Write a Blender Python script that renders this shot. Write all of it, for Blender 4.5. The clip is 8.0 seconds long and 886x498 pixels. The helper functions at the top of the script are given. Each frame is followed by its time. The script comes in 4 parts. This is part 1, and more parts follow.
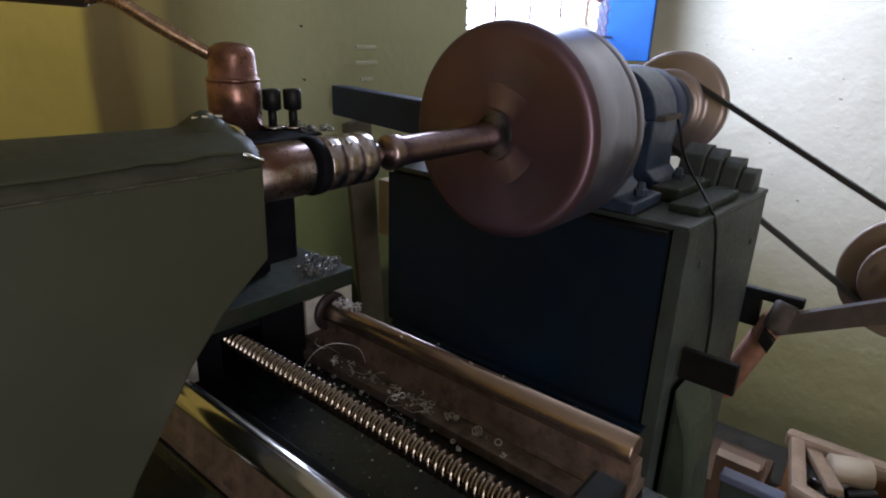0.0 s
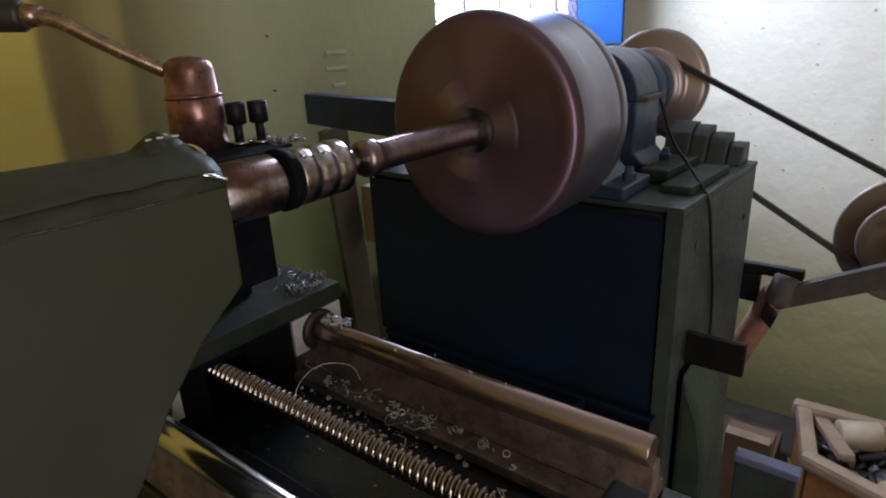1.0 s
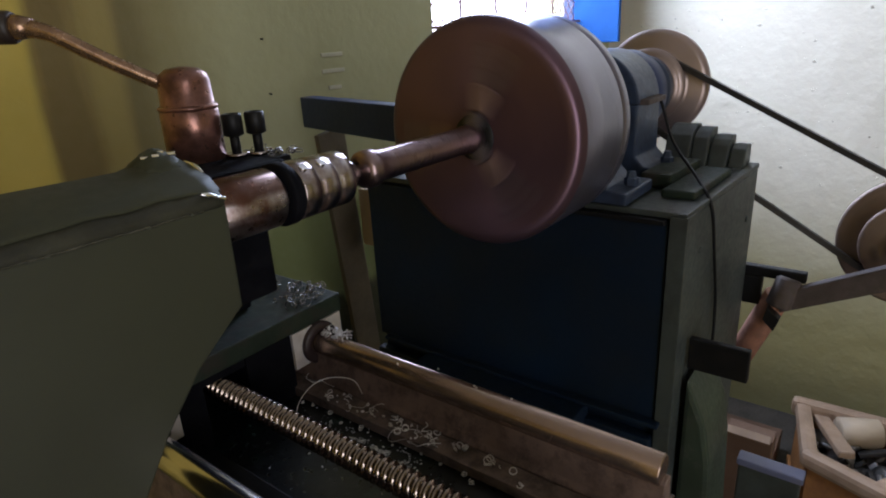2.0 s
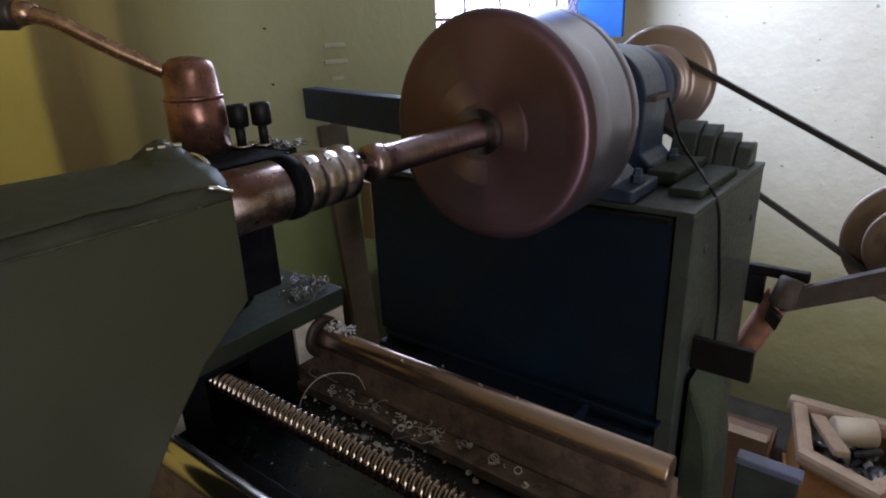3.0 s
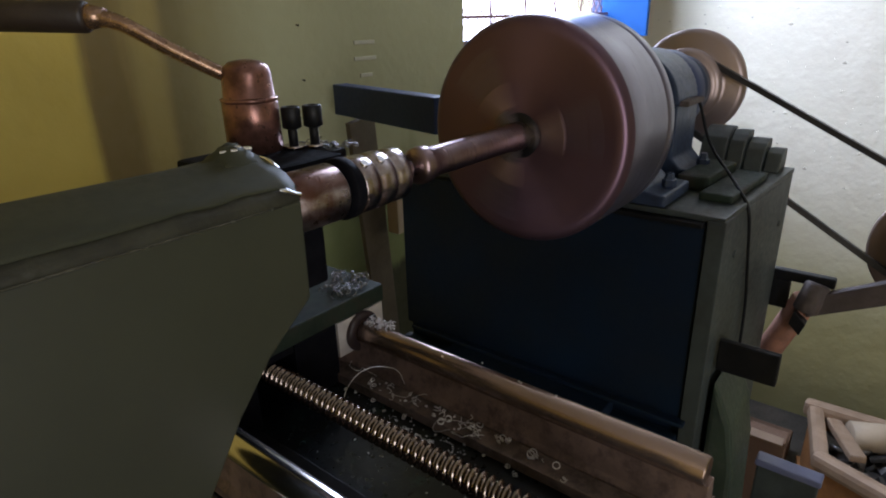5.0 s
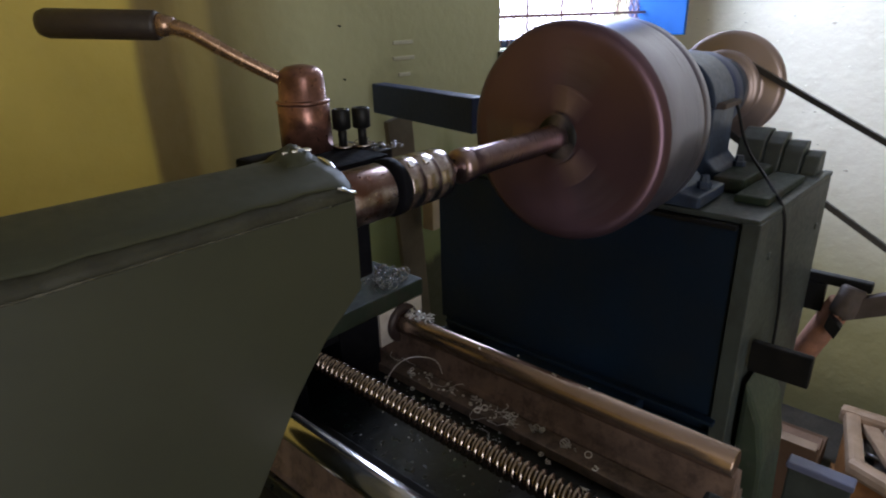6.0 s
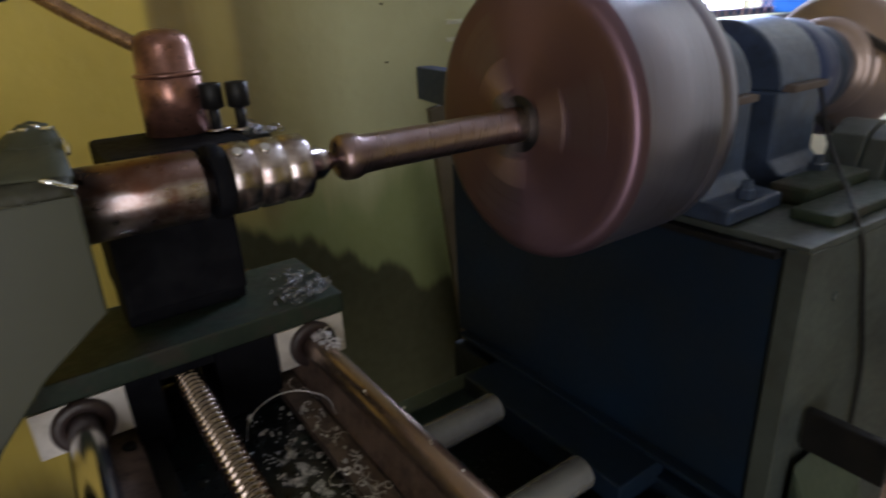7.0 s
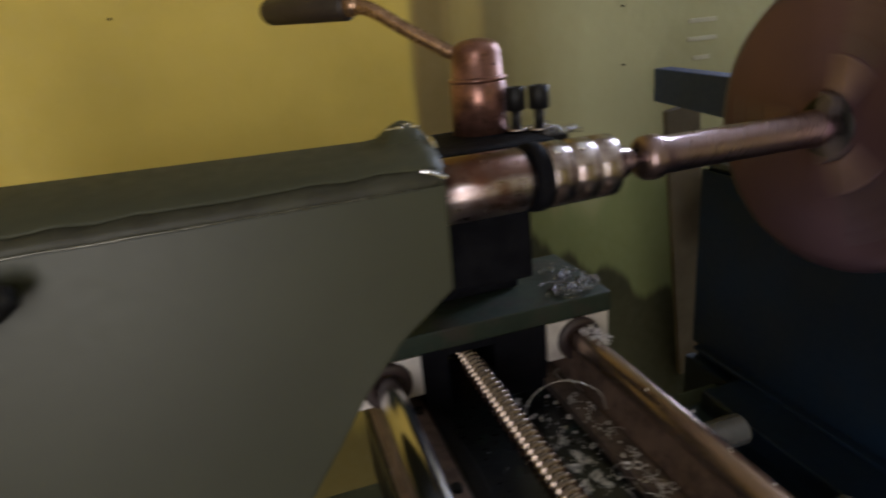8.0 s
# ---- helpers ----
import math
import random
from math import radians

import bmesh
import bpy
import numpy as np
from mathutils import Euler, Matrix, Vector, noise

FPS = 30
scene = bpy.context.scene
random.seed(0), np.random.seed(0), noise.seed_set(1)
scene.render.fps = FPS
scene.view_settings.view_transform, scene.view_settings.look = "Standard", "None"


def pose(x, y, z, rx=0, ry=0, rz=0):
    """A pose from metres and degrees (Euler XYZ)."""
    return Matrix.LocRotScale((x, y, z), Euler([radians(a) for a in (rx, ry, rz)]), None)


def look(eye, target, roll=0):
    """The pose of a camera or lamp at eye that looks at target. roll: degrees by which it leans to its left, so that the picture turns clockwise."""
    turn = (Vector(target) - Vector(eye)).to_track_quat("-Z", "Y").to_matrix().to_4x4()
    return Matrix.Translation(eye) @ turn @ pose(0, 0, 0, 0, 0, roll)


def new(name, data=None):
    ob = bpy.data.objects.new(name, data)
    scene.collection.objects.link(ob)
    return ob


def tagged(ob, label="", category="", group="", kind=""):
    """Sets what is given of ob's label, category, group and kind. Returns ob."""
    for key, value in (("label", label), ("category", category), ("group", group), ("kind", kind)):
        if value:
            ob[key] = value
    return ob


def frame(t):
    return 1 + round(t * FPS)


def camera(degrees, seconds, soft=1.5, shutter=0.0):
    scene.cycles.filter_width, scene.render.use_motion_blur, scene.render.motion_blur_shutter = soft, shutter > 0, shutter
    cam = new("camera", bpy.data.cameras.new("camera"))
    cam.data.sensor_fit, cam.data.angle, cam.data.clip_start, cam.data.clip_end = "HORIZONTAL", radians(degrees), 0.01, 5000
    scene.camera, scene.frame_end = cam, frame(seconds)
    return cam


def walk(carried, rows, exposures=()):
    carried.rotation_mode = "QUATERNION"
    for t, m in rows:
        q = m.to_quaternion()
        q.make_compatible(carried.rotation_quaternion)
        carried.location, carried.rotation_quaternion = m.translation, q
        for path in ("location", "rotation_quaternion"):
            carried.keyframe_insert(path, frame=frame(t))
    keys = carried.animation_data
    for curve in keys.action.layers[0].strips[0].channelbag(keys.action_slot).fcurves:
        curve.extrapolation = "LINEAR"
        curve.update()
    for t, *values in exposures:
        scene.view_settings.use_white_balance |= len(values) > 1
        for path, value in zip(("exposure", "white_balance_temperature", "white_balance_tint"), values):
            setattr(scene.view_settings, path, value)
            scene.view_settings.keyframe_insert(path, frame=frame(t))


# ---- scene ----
cam = camera(73.1, 8.0, 1.9, 0.5)
PATH = [
    (0, (0.015, 0.04, 1.173), (1.472, 1.236, 0.504), 1.9),
    (0.5, (0.018, 0.046, 1.17), (1.489, 1.225, 0.5), -1.2),
    (1, (0.032, 0.051, 1.17), (1.507, 1.222, 0.498), -2.9),
    (1.5, (0.037, 0.055, 1.175), (1.516, 1.219, 0.499), -3.5),
    (3, (0.038, 0.067, 1.177), (1.516, 1.217, 0.474), -2.4),
    (3.5, (0.031, 0.069, 1.178), (1.501, 1.224, 0.467), -1.9),
    (4, (0.018, 0.076, 1.184), (1.475, 1.244, 0.468), -1.6),
    (5.5, (0.018, 0.076, 1.188), (1.453, 1.265, 0.462), -1.6),
    (6, (0.0, 0.07, 1.193), (1.381, 1.32, 0.464), -1.6),
    (6.2, (0.007, 0.075, 1.184), (1.357, 1.349, 0.442), -1.2),
    (6.3, (0.025, 0.067, 1.17), (1.354, 1.372, 0.445), -0.9),
    (6.5, (0.07, 0.046, 1.171), (1.333, 1.418, 0.45), -1.4),
    (6.7, (0.121, 0.045, 1.172), (1.325, 1.461, 0.437), -1.2),
    (6.8, (0.143, 0.045, 1.168), (1.306, 1.496, 0.434), -1.3),
    (7, (0.168, 0.041, 1.166), (1.209, 1.582, 0.431), -3.1),
    (7.3, (0.167, 0.053, 1.163), (1.05, 1.688, 0.423), -3.8),
    (7.5, (0.159, 0.053, 1.166), (0.918, 1.766, 0.468), -5.8),
    (8, (0.108, 0.055, 1.171), (0.618, 1.865, 0.491), -5.7),
]
EXPOSURES = [(0.0, 0.13, 5200, 17), (5.5, 0.14, 5200, 17), (6.8, 0.28, 5250, 16), (7.5, 0.40, 5350, 16), (8.0, 0.50, 5450, 17)]
walk(cam, [(t, look(eye, target, roll)) for t, eye, target, roll in PATH], EXPOSURES)

# ---- light ----
# The workshop is drawn in plan units of 0.79 m; part() turns them into metres, with the spindle 1.1 m over the floor.
UNIT, AXIS_Z = 0.79, 1.1
PLAN = Matrix.Translation((0, 0, AXIS_Z)) @ Matrix.Scale(UNIT, 4) @ Matrix.Translation((0, 0, -AXIS_Z))
FLOOR = AXIS_Z - AXIS_Z / UNIT


def metres(p):
    return PLAN @ Vector(p)


world = bpy.data.worlds.new("sky")
scene.world = world
world.use_nodes = True
sky = world.node_tree.nodes.new("ShaderNodeTexSky")
sky.sky_type, sky.sun_disc = "NISHITA", False
sky.sun_elevation, sky.sun_rotation = radians(48), radians(20)
background = world.node_tree.nodes["Background"]
background.inputs["Strength"].default_value = 0.12
world.node_tree.links.new(sky.outputs["Color"], background.inputs["Color"])


def window_light(name, at, to, wide, high, watts, colour):
    data = bpy.data.lights.new(name, "AREA")
    data.shape, data.size, data.size_y, data.energy, data.color = "RECTANGLE", wide, high, watts, colour
    new(name, data).matrix_world = look(metres(at), metres(to))


# daylight through the window beside the headstock and through the open doorway behind the camera
window_light("window_daylight", (1.77, 1.13, 1.60), (1.7, 0.0, 1.0), 0.62, 0.62, 22, (0.91, 0.955, 1.0))
window_light("doorway_daylight", (-0.85, -2.21, 1.0), (-0.5, 0.9, 1.0), 0.75, 1.75, 21, (1.0, 0.86, 0.655))

# ---- materials ----


def material(name, colour, rough=0.5, metal=0.0, vary=0.25, scale=12.0, bump=0.15, fine=180.0, other=None, amount=0.5, coat=0.0, low=0.45, high=0.62, pieces=0.0, spec=0.5, lathe_marks=0.0, spread=0.33):
    """Paint, metal or plaster with wear at two scales; other is a second colour that comes through in patches."""
    m = bpy.data.materials.new(name)
    m.use_nodes = True
    t = m.node_tree
    n, link = t.nodes, t.links.new
    b = n["Principled BSDF"]
    co = n.new("ShaderNodeTexCoord")
    big, small = n.new("ShaderNodeTexNoise"), n.new("ShaderNodeTexNoise")
    big.inputs["Scale"].default_value, big.inputs["Detail"].default_value = scale, 6
    small.inputs["Scale"].default_value, small.inputs["Detail"].default_value = fine, 4
    for x in (big, small):
        link(co.outputs["Object"], x.inputs["Vector"])
    ramp = n.new("ShaderNodeValToRGB")
    ramp.color_ramp.elements[0].color = (*[c * (1 - vary) for c in colour], 1)
    ramp.color_ramp.elements[1].color = (*[min(1, c * (1 + vary)) for c in colour], 1)
    ramp.color_ramp.elements[0].position, ramp.color_ramp.elements[1].position = 0.3, 0.7
    link(big.outputs["Fac"], ramp.inputs["Fac"])
    out = ramp.outputs["Color"]
    if other:
        patch = n.new("ShaderNodeTexNoise")
        patch.inputs["Scale"].default_value, patch.inputs["Detail"].default_value, patch.inputs["Roughness"].default_value = scale * 2.3, 9, 0.7
        link(co.outputs["Object"], patch.inputs["Vector"])
        edge = n.new("ShaderNodeMapRange")
        edge.inputs["From Min"].default_value, edge.inputs["From Max"].default_value, edge.inputs["To Max"].default_value = low, high, amount
        link(patch.outputs["Fac"], edge.inputs["Value"])
        mix = n.new("ShaderNodeMix")
        mix.data_type = "RGBA"
        link(edge.outputs["Result"], mix.inputs["Factor"])
        link(out, mix.inputs["A"])
        mix.inputs["B"].default_value = (*other, 1)
        out = mix.outputs["Result"]
    if pieces:
        info = n.new("ShaderNodeObjectInfo")
        shade = n.new("ShaderNodeHueSaturation")
        span = n.new("ShaderNodeMapRange")
        span.inputs["To Min"].default_value, span.inputs["To Max"].default_value = 1 - pieces, 1 + pieces
        link(info.outputs["Random"], span.inputs["Value"])
        link(span.outputs["Result"], shade.inputs["Value"])
        link(out, shade.inputs["Color"])
        out = shade.outputs["Color"]
    link(out, b.inputs["Base Color"])
    gloss = n.new("ShaderNodeMapRange")
    gloss.inputs["To Min"].default_value, gloss.inputs["To Max"].default_value = max(0.03, rough * (1 - spread)), min(1, rough * (1 + spread))
    link(small.outputs["Fac"], gloss.inputs["Value"])
    link(gloss.outputs["Result"], b.inputs["Roughness"])
    b.inputs["Metallic"].default_value = metal
    b.inputs["Specular IOR Level"].default_value = spec
    b.inputs["Coat Weight"].default_value = coat
    if lathe_marks:
        turned_way = n.new("ShaderNodeTangent")
        turned_way.direction_type, turned_way.axis = "RADIAL", "X"
        link(turned_way.outputs["Tangent"], b.inputs["Tangent"])
        b.inputs["Anisotropic"].default_value = lathe_marks
        b.inputs["Anisotropic Rotation"].default_value = 0.25
    b.inputs["Coat Roughness"].default_value = 0.15
    if bump:
        add = n.new("ShaderNodeMath")
        add.operation = "MULTIPLY_ADD"
        add.inputs[1].default_value = 0.35
        link(small.outputs["Fac"], add.inputs[0])
        link(big.outputs["Fac"], add.inputs[2])
        rise = n.new("ShaderNodeBump")
        rise.inputs["Strength"].default_value, rise.inputs["Distance"].default_value = bump, 0.004
        link(add.outputs["Value"], rise.inputs["Height"])
        link(rise.outputs["Normal"], b.inputs["Normal"])
    return m


def wall_paint(name, left, bands, lower, dado, soft=0.012, rough=0.5, pits=None, shade_band=None, shade_top=0.0, grain=6.0, fine=60.0, rise=0.0, rise_from=0.68, painted_from=None, dark_below=0.65):
    """Distempered plaster: bands of (colour, where it begins in metres, softness, raggedness) follow one another along
    the wall, a darker colour with a ragged, dripping top below dado.
    Left of rise_from its top climbs by rise for each metre; left of painted_from the wall keeps its first colour,
    darker low down."""
    m = material(name, left, 0.75, 0, 0.12, grain, rough, fine, pits, 0.6, 0, 0.55, 0.60)
    n, link = m.node_tree.nodes, m.node_tree.links.new
    b = n["Principled BSDF"]
    base = plain = b.inputs["Base Color"].links[0].from_socket
    co = n.new("ShaderNodeTexCoord")
    cut = n.new("ShaderNodeSeparateXYZ")
    link(co.outputs["Object"], cut.inputs["Vector"])
    wobble = n.new("ShaderNodeTexNoise")
    wobble.inputs["Scale"].default_value, wobble.inputs["Detail"].default_value = 5.0, 7
    stretch = n.new("ShaderNodeMapping")
    stretch.inputs["Scale"].default_value = (1.6, 1.0, 0.35)
    link(co.outputs["Object"], stretch.inputs["Vector"])
    link(stretch.outputs["Vector"], wobble.inputs["Vector"])

    def step(value, centre, wide, noise_amount, under):
        add = n.new("ShaderNodeMath")
        add.operation = "MULTIPLY_ADD"
        add.inputs[1].default_value = noise_amount
        link(wobble.outputs["Fac"], add.inputs[0])
        link(value, add.inputs[2])
        ease = n.new("ShaderNodeMapRange")
        ease.interpolation_type = "SMOOTHSTEP"
        ease.inputs["From Min"].default_value = centre - wide + noise_amount / 2
        ease.inputs["From Max"].default_value = centre + wide + noise_amount / 2
        link(add.outputs["Value"], ease.inputs["Value"])
        mix = n.new("ShaderNodeMix")
        mix.data_type = "RGBA"
        link(ease.outputs["Result"], mix.inputs["Factor"])
        return mix, mix.inputs[7 if not under else 6], mix.inputs[6 if not under else 7]

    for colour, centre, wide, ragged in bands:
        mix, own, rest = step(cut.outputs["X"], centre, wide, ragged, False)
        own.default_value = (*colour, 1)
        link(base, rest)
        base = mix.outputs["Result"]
    # shadow low behind the machine, put into the wall's colour as a duller green
    if shade_band:
        mix, own, rest = step(cut.outputs["Z"], shade_top, 0.05, 0.30, True)
        own.default_value = (*shade_band, 1)
        link(base, rest)
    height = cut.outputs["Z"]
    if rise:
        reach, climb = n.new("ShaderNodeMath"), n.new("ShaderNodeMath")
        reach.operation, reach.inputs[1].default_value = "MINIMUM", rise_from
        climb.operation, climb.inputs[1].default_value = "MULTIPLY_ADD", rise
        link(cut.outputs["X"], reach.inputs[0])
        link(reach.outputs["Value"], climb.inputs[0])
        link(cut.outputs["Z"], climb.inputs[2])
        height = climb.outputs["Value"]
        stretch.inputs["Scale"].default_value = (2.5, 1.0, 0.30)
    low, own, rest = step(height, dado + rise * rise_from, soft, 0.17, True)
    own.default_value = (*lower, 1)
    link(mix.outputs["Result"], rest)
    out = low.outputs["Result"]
    if painted_from is not None:
        edge, own, rest = step(cut.outputs["X"], painted_from, 0.02, 0.10, False)
        link(out, own)
        dark_low, dark_low_own, dark_low_rest = step(cut.outputs["Z"], dark_below, 0.06, 0.16, True)
        dark_low_own.default_value = (*[0.22 * c for c in left], 1)
        link(plain, dark_low_rest)
        link(dark_low.outputs["Result"], rest)
        out = edge.outputs["Result"]
    link(out, b.inputs["Base Color"])
    return m


def glow(name, colour, strength):
    m = bpy.data.materials.new(name)
    m.use_nodes = True
    n = m.node_tree.nodes
    b = n["Principled BSDF"]
    noise_tex = n.new("ShaderNodeTexNoise")
    noise_tex.inputs["Scale"].default_value = 3.0
    ramp = n.new("ShaderNodeValToRGB")
    ramp.color_ramp.elements[0].color, ramp.color_ramp.elements[1].color = (*[c * 0.75 for c in colour], 1), (*colour, 1)
    m.node_tree.links.new(noise_tex.outputs["Fac"], ramp.inputs["Fac"])
    m.node_tree.links.new(ramp.outputs["Color"], b.inputs["Emission Color"])
    b.inputs["Base Color"].default_value = (0, 0, 0, 1)
    b.inputs["Emission Strength"].default_value = strength
    return m


# The brown bands put soft shadows along the wall into its colour.
BACK_WALL = wall_paint("shaded_yellow_olive_distemper", (0.60, 0.47, 0.090), (((0.21, 0.155, 0.05), 0.320, 0.014, 0.10), ((0.35, 0.28, 0.09), 0.372, 0.016, 0.12), ((0.20, 0.165, 0.065), 0.412, 0.012, 0.05), ((0.28, 0.25, 0.11), 0.442, 0.020, 0.06), ((0.37, 0.365, 0.20), 0.52, 0.06, 0.10)), (0.042, 0.042, 0.014), 0.730, shade_band=(0.19, 0.215, 0.080), shade_top=0.93, rise=0.63, painted_from=0.30)
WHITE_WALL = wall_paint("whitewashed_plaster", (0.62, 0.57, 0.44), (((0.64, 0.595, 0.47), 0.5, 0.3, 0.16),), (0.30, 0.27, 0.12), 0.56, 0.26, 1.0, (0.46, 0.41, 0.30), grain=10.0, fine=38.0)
WHITE_WALL.node_tree.nodes["Bump"].inputs["Distance"].default_value = 0.0065
SIDE_WALL = material("yellow_distemper", (0.42, 0.33, 0.07), 0.8, 0, 0.15, 3, 0.4, 90)
CEILING = material("white_distemper", (0.7, 0.68, 0.6), 0.85, 0, 0.08, 4, 0.3, 80)
CEMENT = material("stained_cement", (0.055, 0.047, 0.036), 0.8, 0, 0.35, 5, 0.5, 120, (0.03, 0.025, 0.02), 0.7)
GREEN = material("olive_green_enamel", (0.044, 0.046, 0.028), 0.55, 0, 0.14, 7, 0.09, 160, (0.034, 0.037, 0.023), 0.5, 0.0, spec=0.18)
CASING = material("satin_olive_enamel", (0.0365, 0.0395, 0.0240), 0.44, 0, 0.12, 7, 0.04, 160, (0.030, 0.031, 0.020), 0.4, spec=0.43, spread=0.1)
SEAM = material("grimy_green_enamel", (0.034, 0.034, 0.022), 0.5, 0, 0.3, 30, 0.5, 160, (0.020, 0.019, 0.013), 0.6, spec=0.3)
EDGE_HIGHLIGHT = material("pale_edge_highlight", (0.13, 0.125, 0.10), 0.25, 0.3, 0.3, 25, 0.2, 160, (0.05, 0.05, 0.035), 0.9, 0, 0.42, 0.56)
SADDLE = material("oily_dark_green_plate", (0.018, 0.027, 0.0175), 0.6, 0, 0.3, 16, 0.3, 200, (0.036, 0.026, 0.021), 0.6, 0, 0.50, 0.62, spec=0.25)
GREEN_WORN = material("worn_green_enamel", (0.030, 0.043, 0.030), 0.45, 0, 0.3, 16, 0.25, 200, (0.085, 0.08, 0.07), 0.45, 0, 0.56, 0.66)
NAVY = material("dark_teal_enamel", (0.003, 0.0095, 0.024), 0.5, 0, 0.3, 9, 0.12, 150, (0.008, 0.011, 0.014), 0.4, spec=0.3)
GREY_PAINT = material("grey_green_enamel", (0.041, 0.050, 0.047), 0.5, 0, 0.25, 11, 0.2, 170, (0.022, 0.023, 0.022), 0.6)
BLUE = material("dark_blue_enamel", (0.008, 0.019, 0.075), 0.5, 0, 0.25, 12, 0.1, 160)
# Vivid blue: the glare beside the window goes into this leaf's colour.
GLARE_SHUTTER = material("glare_blue_shutter_enamel", (0.018, 0.070, 0.24), 0.6, 0, 0.15, 12, 0.1, 160, spec=0.12)
HOUSING = material("blue_grey_casting", (0.040, 0.056, 0.100), 0.38, 0.3, 0.3, 25, 0.2, 220, (0.022, 0.026, 0.04), 0.6)
CHUCK = material("brown_lacquered_steel", (0.128, 0.078, 0.106), 0.40, 0.75, 0.16, 14, 0.05, 120, (0.19, 0.11, 0.11), 0.35)
turned_face = CHUCK.node_tree.nodes.new("ShaderNodeTangent")
turned_face.direction_type, turned_face.axis = "RADIAL", "X"
CHUCK.node_tree.links.new(turned_face.outputs["Tangent"], CHUCK.node_tree.nodes["Principled BSDF"].inputs["Tangent"])
CHUCK.node_tree.nodes["Principled BSDF"].inputs["Anisotropic"].default_value = 0.8
# The lighter blue-grey puts glare and the white wall's reflection into the steel's colour.
CHUCK_RIM = material("glare_tinted_steel", (0.185, 0.17, 0.215), 0.30, 0.8, 0.08, 18, 0.03, 160)
JAW_PAD = material("rubbed_jaw_steel", (0.30, 0.21, 0.20), 0.4, 0.6, 0.25, 30, 0.1, 220)
PULLEY = material("copper_toned_pulley", (0.33, 0.26, 0.24), 0.36, 0.6, 0.2, 20, 0.08, 170)
MOTOR_PULLEY = material("tan_cast_pulley", (0.27, 0.20, 0.155), 0.5, 0.35, 0.22, 18, 0.2, 160, (0.12, 0.08, 0.06), 0.5)
COPPER = material("coppered_steel", (0.255, 0.13, 0.10), 0.30, 0.7, 0.35, 26, 0.14, 200, (0.085, 0.042, 0.032), 0.75)
LEVER = material("brown_worn_lever", (0.36, 0.235, 0.15), 0.26, 0.85, 0.25, 26, 0.08, 200, (0.13, 0.075, 0.05), 0.6)
WELD = material("shiny_weld_spatter", (0.82, 0.82, 0.84), 0.14, 1.0, 0.05, 60, 0.0)
STEEL = material("turned_steel", (0.44, 0.39, 0.39), 0.24, 1.0, 0.2, 30, 0.06, 260, (0.15, 0.085, 0.065), 0.6, lathe_marks=0.6)
QUILL = material("rusty_bright_quill", (0.44, 0.39, 0.39), 0.3, 1.0, 0.2, 14, 0.08, 220, (0.15, 0.062, 0.040), 0.85, 0, 0.44, 0.60, lathe_marks=0.7)
# old rust on the upper side of the quill, where the oil never reaches, with a ragged edge
quill_nodes, quill_link = QUILL.node_tree.nodes, QUILL.node_tree.links.new
quill_shader = quill_nodes["Principled BSDF"]
quill_place, quill_cut, quill_ragged = quill_nodes.new("ShaderNodeTexCoord"), quill_nodes.new("ShaderNodeSeparateXYZ"), quill_nodes.new("ShaderNodeTexNoise")
quill_ragged.inputs["Scale"].default_value, quill_ragged.inputs["Detail"].default_value = 55, 6
quill_link(quill_place.outputs["Object"], quill_cut.inputs["Vector"])
quill_link(quill_place.outputs["Object"], quill_ragged.inputs["Vector"])
quill_sum, quill_edge, quill_mix = quill_nodes.new("ShaderNodeMath"), quill_nodes.new("ShaderNodeMapRange"), quill_nodes.new("ShaderNodeMix")
quill_sum.operation, quill_sum.inputs[1].default_value = "MULTIPLY_ADD", 0.012
quill_link(quill_ragged.outputs["Fac"], quill_sum.inputs[0])
quill_link(quill_cut.outputs["Z"], quill_sum.inputs[2])
quill_edge.inputs["From Min"].default_value, quill_edge.inputs["From Max"].default_value, quill_edge.inputs["To Max"].default_value = 0.2885, 0.2915, 0.85
quill_link(quill_sum.outputs["Value"], quill_edge.inputs["Value"])
quill_mix.data_type = "RGBA"
quill_link(quill_shader.inputs["Base Color"].links[0].from_socket, quill_mix.inputs["A"])
quill_mix.inputs["B"].default_value = (0.12, 0.055, 0.035, 1)
quill_link(quill_edge.outputs["Result"], quill_mix.inputs["Factor"])
quill_link(quill_mix.outputs["Result"], quill_shader.inputs["Base Color"])
BAR = material("brown_turned_bar", (0.31, 0.235, 0.245), 0.30, 1.0, 0.08, 30, 0.04, 260, (0.22, 0.13, 0.12), 0.35, lathe_marks=0.5)
JAW = material("dull_chuck_steel", (0.13, 0.11, 0.11), 0.4, 0.6, 0.25, 30, 0.1, 220)
BRIGHT = material("bright_ground_rod", (0.62, 0.60, 0.61), 0.18, 1.0, 0.05, 30, 0.0, 1500, spread=0.04)
BRASSY = material("oily_brown_rod", (0.32, 0.235, 0.19), 0.27, 0.9, 0.06, 40, 0.0, 1500, spread=0.04)
BED_BAR = material("dull_ground_bar", (0.60, 0.60, 0.60), 0.20, 0.65, 0.05, 24, 0.0, 900, (0.2, 0.19, 0.17), 0.2, spread=0.05)
SCREW = material("oily_screw_steel", (0.235, 0.19, 0.155), 0.11, 1.0, 0.15, 40, 0.0, 1500, spread=0.04)
STRIP = material("grimy_brown_strip", (0.15, 0.112, 0.092), 0.45, 0.3, 0.3, 40, 0.3, 220, (0.05, 0.04, 0.034), 0.8)
RAIL = material("rust_brown_rail", (0.175, 0.122, 0.098), 0.5, 0.25, 0.3, 35, 0.35, 200, (0.06, 0.042, 0.036), 0.8)
